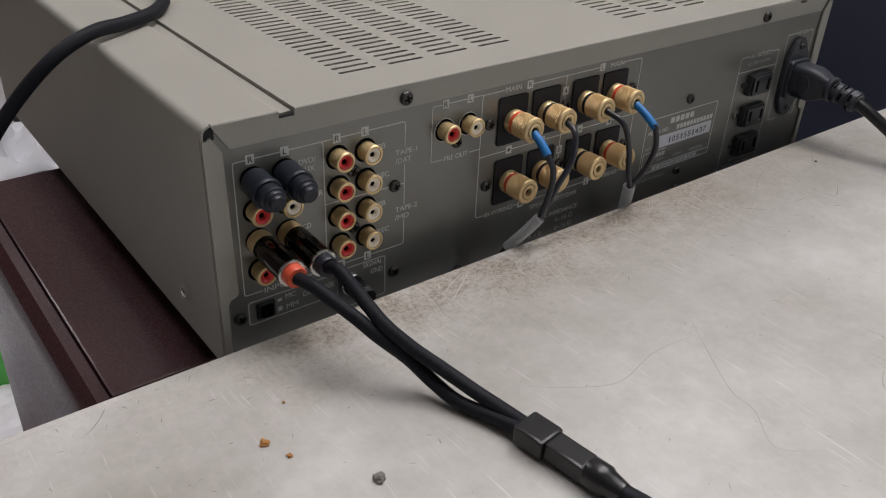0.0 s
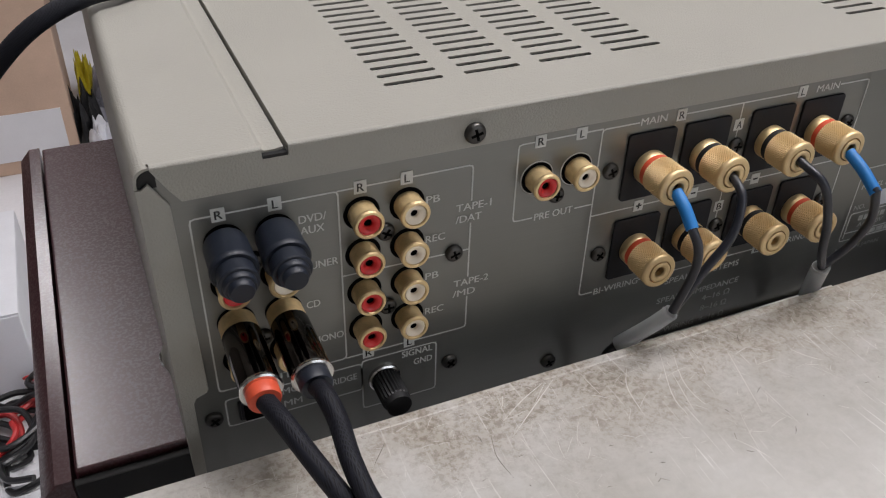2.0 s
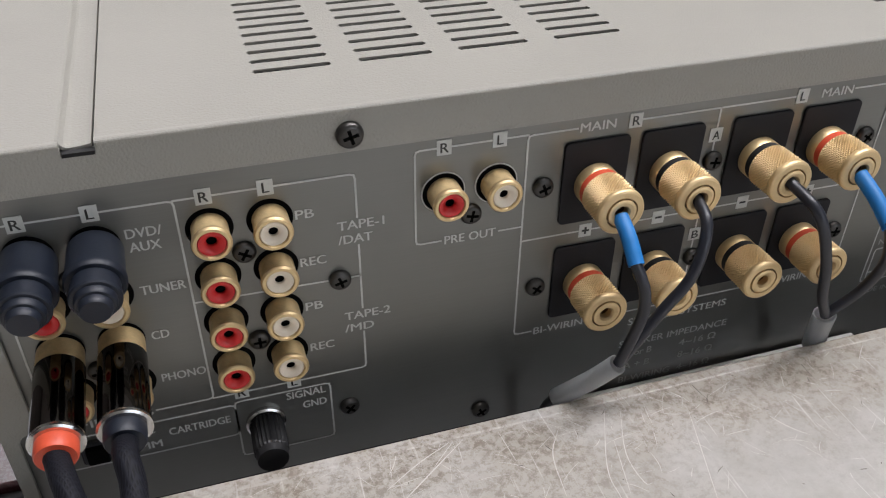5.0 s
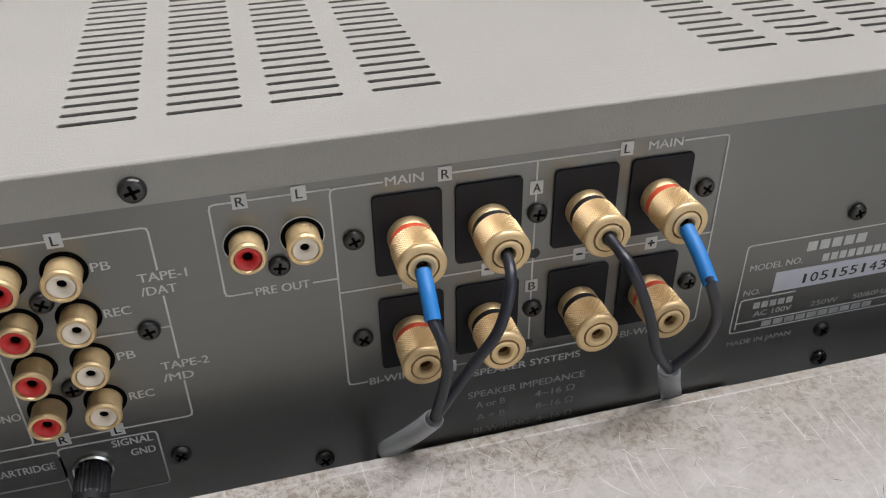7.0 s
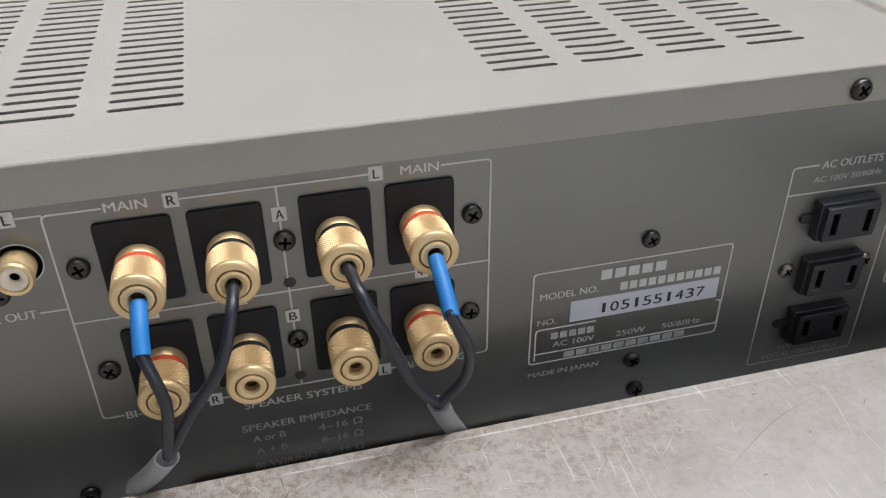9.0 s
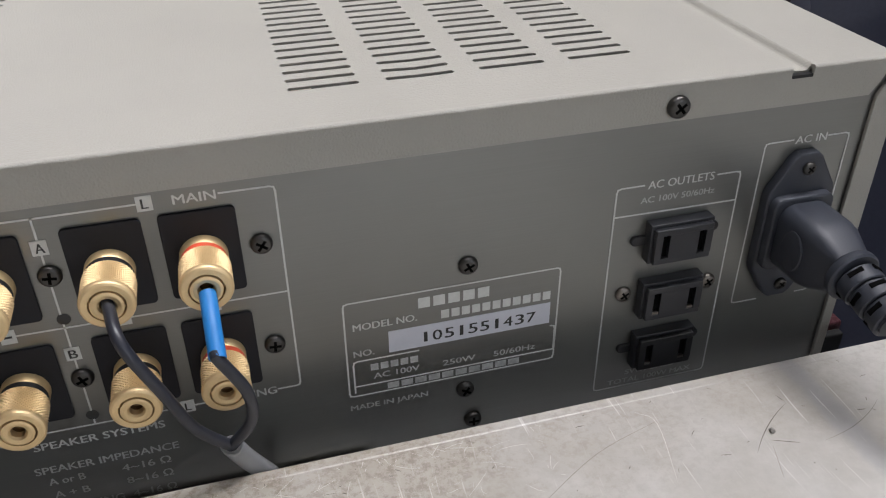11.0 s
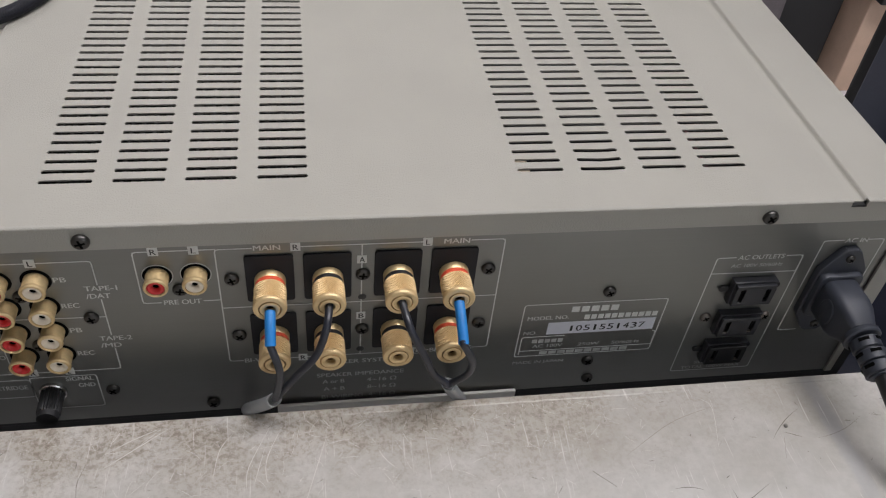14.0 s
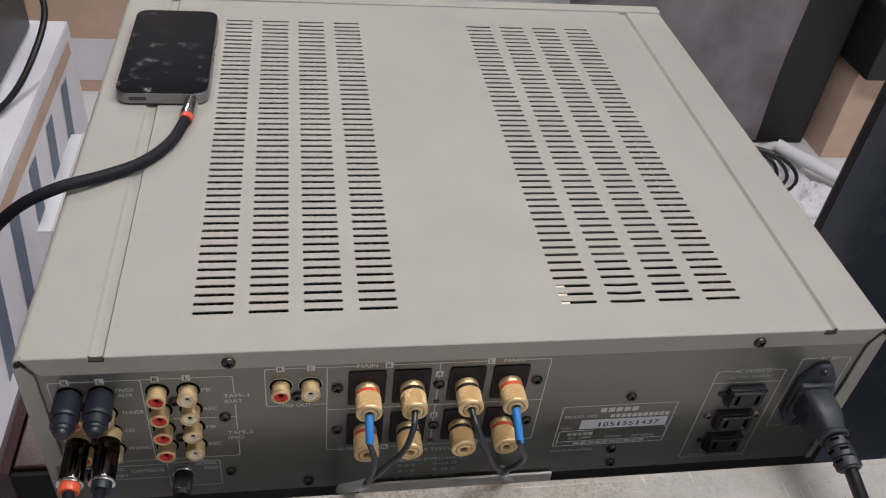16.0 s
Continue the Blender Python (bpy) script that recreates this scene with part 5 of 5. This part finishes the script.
def crumpled(name, x, y, w, d, h, material, words, category, seed, z=0.0, group=""):
    """A crumpled sheet or bag lying on its support."""
    bm = bmesh.new()
    n = 30
    grid = []
    for j in range(n + 1):
        row = []
        for i in range(n + 1):
            u, v = i / n - 0.5, j / n - 0.5
            edge = max(0.0, 1 - (2 * max(abs(u), abs(v))) ** 4)
            q = Vector((u * 3.1 + seed * 7.3, v * 3.1, seed * 1.7))
            fold = 1 - abs(noise.noise(q)) * 2.2
            crease = 1 - abs(noise.noise(q * 2.7)) * 2.0
            wob = noise.noise_vector(q * 1.3) * 0.12
            row.append(bm.verts.new((x + w * (u + wob.x), y + d * (v + wob.y), z + 0.003 + h * edge * max(0.04, 0.62 * fold + 0.38 * crease))))
        grid.append(row)
    for j in range(n):
        for i in range(n):
            bm.faces.new((grid[j][i], grid[j][i + 1], grid[j + 1][i + 1], grid[j + 1][i]))
    ob = single(name, bm, material, words, category, group)
    md = ob.modifiers.new("sheet", "SOLIDIFY")
    md.thickness = 0.002
    return ob


crumpled("paper_sheet", -0.30, 1.02, 0.24, 0.20, 0.02, PAPER, "crumpled white paper sheet on the floor", "paper", 3)
crumpled("paper_sheet", -0.46, 0.78, 0.20, 0.16, 0.025, PAPER, "crumpled white paper sheet on the floor", "paper", 5)
crumpled("plastic_bag", -0.262, 1.90, 0.10, 0.22, 0.15, BLACK, "crumpled black plastic bag beside a carton", "bag", 8)
crumpled("plastic_bag", -0.205, 1.78, 0.11, 0.16, 0.10, CARTONWHITE, "crumpled translucent white plastic bag", "bag", 11)
crumpled("plastic_bag", -0.165, 2.02, 0.15, 0.22, 0.15, GREYSTEEL, "crumpled silver-grey plastic bag", "bag", 12)
crumpled("plastic_bag", -0.235, 2.10, 0.05, 0.08, 0.16, YELLOW, "small crumpled yellow plastic bag", "bag", 14)
crumpled("plastic_bag", 0.02, 2.12, 0.30, 0.26, 0.14, CARTONWHITE, "crumpled translucent white plastic bag", "bag", 17)
gt = thing("green_bottle", (-0.205, 1.14, 0), "small green plastic bottle lying near the stand", "bottle")
part("bottle", lathe(bmesh.new(), [(0.0, 0.0), (0.028, 0.0), (0.030, 0.004), (0.030, 0.075), (0.012, 0.095), (0.012, 0.105), (0.0, 0.105)], 20, Matrix.Translation((-0.215, 1.14, 0.001))), GREEN, gt)
part("cap", lathe(bmesh.new(), [(0.0, 0.105), (0.014, 0.105), (0.014, 0.125), (0.0, 0.125)], 20, Matrix.Translation((-0.215, 1.14, 0.001))), WHITE, gt)

# behind on the other side: a chair back, a black cabinet, a stereo unit on a crate, papers
ch = thing("upholstered_chair", (0.57, 1.2, 0), "dark taupe cloth chair standing behind the amplifier", "chair")
bm = bmesh.new()
rows = []
for j in range(13):
    v = j / 12
    rows.append([bm.verts.new((0.423 + (0.457 + 0.023 * v) * (i / 14), 1.17 + 0.03 * math.sin(math.pi * i / 14) + 0.05 * v + 0.004 * math.sin(7 * v + i), 0.266 + 0.661 * v - 0.04 * (abs(i / 7 - 1) ** 4) * v)) for i in range(15)])
for a, b in zip(rows, rows[1:]):
    for i in range(14):
        bm.faces.new((a[i], a[i + 1], b[i + 1], b[i]))
bk = part("backrest", bm, CLOTH, ch, "worn dark taupe backrest")
md = bk.modifiers.new("padding", "SOLIDIFY")
md.thickness, md.offset = 0.05, 1.0
part("seat", boxed(0.43, 0.88, 1.245, 1.495, 0.285, 0.37, bevel=0.02), CLOTH, ch)
for lx in (0.47, 0.84):
    for ly in (1.27, 1.46):
        part("leg", lathe(bmesh.new(), [(0.0, 0.0), (0.014, 0.0), (0.018, 0.284), (0.0, 0.284)], 12, Matrix.Translation((lx, ly, 0))), BLACK, ch)
bc = thing("black_cabinet", (1.0, 1.7, 0), "black cabinet with two doors behind the chair", "cabinet")
part("body", boxed(0.70, 1.285, 1.52, 1.95, 0.0, 0.66, bevel=0.005), BLACK, bc)
part("door", boxed(0.715, 0.98, 1.505, 1.519, 0.03, 0.63, bevel=0.003), BLACK, bc)
part("door", boxed(0.99, 1.27, 1.505, 1.519, 0.03, 0.63, bevel=0.003), BLACK, bc)
cr = thing("wooden_crate", (1.6, 1.7, 0), "cardboard crate with a pale frame round an orange panel", "crate")
part("crate_body", boxed(1.305, 1.95, 1.45, 1.85, 0.0, 0.262, bevel=0.004), CARDBOARD, cr)
part("pale_frame", boxed(1.39, 1.93, 1.442, 1.4495, 0.03, 0.235, bevel=0.002), PAPER, cr)
part("panel", boxed(1.44, 1.90, 1.435, 1.4415, 0.07, 0.195, bevel=0.002), PINE, cr)
st = thing("stereo_unit", (1.6, 1.7, 0.262), "black stereo unit with silver knobs on the crate", "stereo")
part("case", boxed(1.292, 1.98, 1.40, 1.86, 0.264, 0.44, bevel=0.005), BLACK, st)
for kx in (1.38, 1.48, 1.62):
    part("knob", lathe(bmesh.new(), [(0.0, 0.0), (0.018, 0.0), (0.017, 0.018), (0.0, 0.019)], 24, Matrix.Translation((kx, 1.399, 0.34)) @ OUT), STEEL, st)
crumpled("paper_sheet", 1.10, 1.40, 0.26, 0.18, 0.06, PAPER, "creased white paper sheet on the floor", "paper", 21)
crumpled("paper_sheet", 1.17, 1.26, 0.20, 0.14, 0.04, PAPER, "creased white paper sheet on the floor", "paper", 22)
rp = single("paper_roll", corded([(1.14, 1.42, 0.062), (1.27, 1.29, 0.045)], 0.018, segs=18), PAPER, "white rolled sheet lying on crumpled paper", "paper roll")
for k in range(3):
    pts = [(1.02 + 0.08 * math.cos(i * 0.8 + k) + 0.03 * k, 1.34 + 0.08 * math.sin(i * 0.8 + k), 0.008 + 0.006 * i) for i in range(10)]
    single("loose_cable", corded(pts, 0.005, segs=8, steps=5), CORD, "black cable coiled loosely on the floor", "cable", "loose cables")

# strip of foam in the gap between table and amplifier
single("foam_strip", boxed(-0.060, 0.052, -0.0030, -0.0012, 0.7600, 0.7880, bevel=0.0006), FOAM, "white foam strip against the amplifier's lower rear edge", "packing foam")

# long scratches and dark nicks in the table's surface
def scratches(name, material, n, seed, long, width, y0, y1, x0, x1):
    r = random.Random(seed)
    bm = bmesh.new()
    for k in range(n):
        x, y = r.uniform(x0, x1), y1 + (y0 - y1) * r.random() ** 1.7
        a, bend = r.uniform(0, math.pi), r.uniform(-40, 40)
        length, w = long * r.uniform(0.3, 1.0) ** 2, width * r.uniform(0.5, 1.3)
        steps = 7
        prev = None
        for i in range(steps + 1):
            ww = w * math.sin(math.pi * (i + 0.4) / (steps + 0.8))
            nx, ny = -math.sin(a) * ww, math.cos(a) * ww
            if -0.87 < y + abs(ny) < -0.0262:
                cur = (bm.verts.new((x + nx, y + ny, TABLE_Z + 0.00006)), bm.verts.new((x - nx, y - ny, TABLE_Z + 0.00006)))
                if prev:
                    bm.faces.new((prev[0], prev[1], cur[1], cur[0]))
                prev = cur
            else:
                prev = None
            x += math.cos(a) * length / steps
            y += math.sin(a) * length / steps
            a += radians(bend) / steps
    ob = part(name, bm, material, bench)
    return tagged(ob, "fine marks worn into the laminate", kind="stuff")


PALEMARK = varied("pale_scratch", (0.60, 0.58, 0.54), 0.5, 0.0, 0.1, 300, 2000, 0)
DARKMARK = varied("dark_nick", (0.13, 0.115, 0.095), 0.6, 0.0, 0.2, 300, 2000, 0)
CRACK = varied("fine_brown_crack", (0.27, 0.245, 0.21), 0.6, 0.0, 0.2, 300, 2000, 0)
scratches("scratch", PALEMARK, 400, 5, 0.011, 0.00007, -0.075, -0.026, -0.20, 0.10)
scratches("deep_scratch", PALEMARK, 14, 9, 0.04, 0.00012, -0.09, -0.028, -0.20, 0.08)
scratches("nick", DARKMARK, 420, 12, 0.004, 0.00012, -0.26, -0.026, -0.34, 0.34)
scratches("dark_scratch", DARKMARK, 16, 15, 0.03, 0.00012, -0.24, -0.03, -0.30, 0.34)



def mark(name, material, width, *runs):
    """Single scratches that stand out, each along its own line on the table."""
    for run in runs:
        bm = bmesh.new()
        line = spline([(x, y, 0.0) for x, y in run], 5)
        prev = None
        for i, p in enumerate(line):
            d = line[min(i + 1, len(line) - 1)] - line[max(i - 1, 0)]
            w = width * (0.25 + 0.75 * math.sin(math.pi * (i + 0.3) / (len(line) - 0.4))) * (0.8 + 0.4 * noise.noise(p * 900))
            n = Vector((-d.y, d.x, 0)).normalized() * w
            cur = [bm.verts.new((p.x + k * n.x, min(-0.0262, p.y + k * n.y), TABLE_Z + 0.00009)) for k in (1, -1)]
            if prev:
                bm.faces.new((prev[0], prev[1], cur[1], cur[0]))
            prev = cur
        part(name, bm, material, bench)


mark("pale_mark", PALEMARK, 0.00022, [(-0.107, -0.0265), (-0.117, -0.031), (-0.127, -0.037)], [(-0.126, -0.043), (-0.103, -0.0265)])
mark("pale_mark", PALEMARK, 0.00016, [(-0.077, -0.031), (-0.082, -0.039), (-0.084, -0.052)], [(-0.061, -0.027), (-0.070, -0.047), (-0.071, -0.057)], [(-0.057, -0.029), (-0.063, -0.044), (-0.063, -0.054), (-0.061, -0.055)])
mark("pale_mark", PALEMARK, 0.00013, [(-0.039, -0.036), (-0.048, -0.065)], [(-0.106, -0.0265), (-0.114, -0.034)], [(-0.093, -0.027), (-0.092, -0.038)], [(-0.068, -0.056), (-0.064, -0.039)], [(0.128, -0.030), (0.132, -0.036), (0.127, -0.057)])
mark("dark_mark", DARKMARK, 0.00013, [(-0.133, -0.041), (-0.135, -0.049), (-0.134, -0.058)], [(-0.164, -0.031), (-0.170, -0.038)])
mark("dark_crack", CRACK, 0.00014, [(-0.043, -0.109), (-0.052, -0.123), (-0.072, -0.154), (-0.075, -0.168), (-0.086, -0.184), (-0.075, -0.195)], [(-0.053, -0.123), (-0.079, -0.121), (-0.105, -0.126), (-0.123, -0.118), (-0.138, -0.107)])
mark("dark_mark", CRACK, 0.00016, [(-0.005, -0.183), (-0.016, -0.188), (-0.022, -0.194)], [(0.014, -0.164), (0.016, -0.181)], [(0.086, -0.056), (0.110, -0.042), (0.132, -0.035)])
mark("dark_mark", DARKMARK, 0.00018, [(0.160, -0.051), (0.167, -0.054)], [(0.125, -0.076), (0.128, -0.082), (0.142, -0.075)])
mark("dark_mark", CRACK, 0.00012, [(0.159, -0.053), (0.155, -0.064)])
mark("tick_mark", DARKMARK, 0.00016, *[[(0.069 + 0.0009 * k, -0.062 - 0.0009 * k), (0.0698 + 0.0009 * k, -0.0632 - 0.0009 * k)] for k in range(9)])

# crumbs on the table
def crumb(x, y, r, material, words, category, seed):
    rr = random.Random(seed)
    bm = bmesh.new()
    bmesh.ops.create_icosphere(bm, subdivisions=3, radius=r)
    for v in bm.verts:
        v.co *= 1.0 + 0.55 * noise.noise(v.co * (1.3 / r) + Vector((seed, 0, 0))) + rr.uniform(-0.05, 0.05)
        v.co.z = max(v.co.z, -r * 0.6) * 0.7
    single("crumb", bm, material, words, category, "crumbs on the table", m=Matrix.Translation((x, y, TABLE_Z + r * 0.5)))


RUST = varied("rusty_crumb", (0.42, 0.19, 0.05), 0.7, 0.0, 0.2, 300, 2000, 0.0001)
STONE = varied("grey_crumb", (0.20, 0.19, 0.17), 0.7, 0.0, 0.2, 300, 2000, 0.0001)
crumb(-0.2132, -0.1146, 0.0020, STONE, "grey grit crumb lying on the table", "crumb", 1)
crumb(-0.2371, -0.0770, 0.0016, RUST, "rust-brown crumb lying on the table", "crumb", 2)
crumb(-0.2326, -0.0873, 0.0010, RUST, "rust-brown crumb lying on the table", "crumb", 3)
crumb(-0.2210, -0.0610, 0.0006, RUST, "rust-brown crumb lying on the table", "crumb", 4)
crumb(0.1620, -0.0480, 0.0009, STONE, "grey grit crumb lying on the table", "crumb", 6)
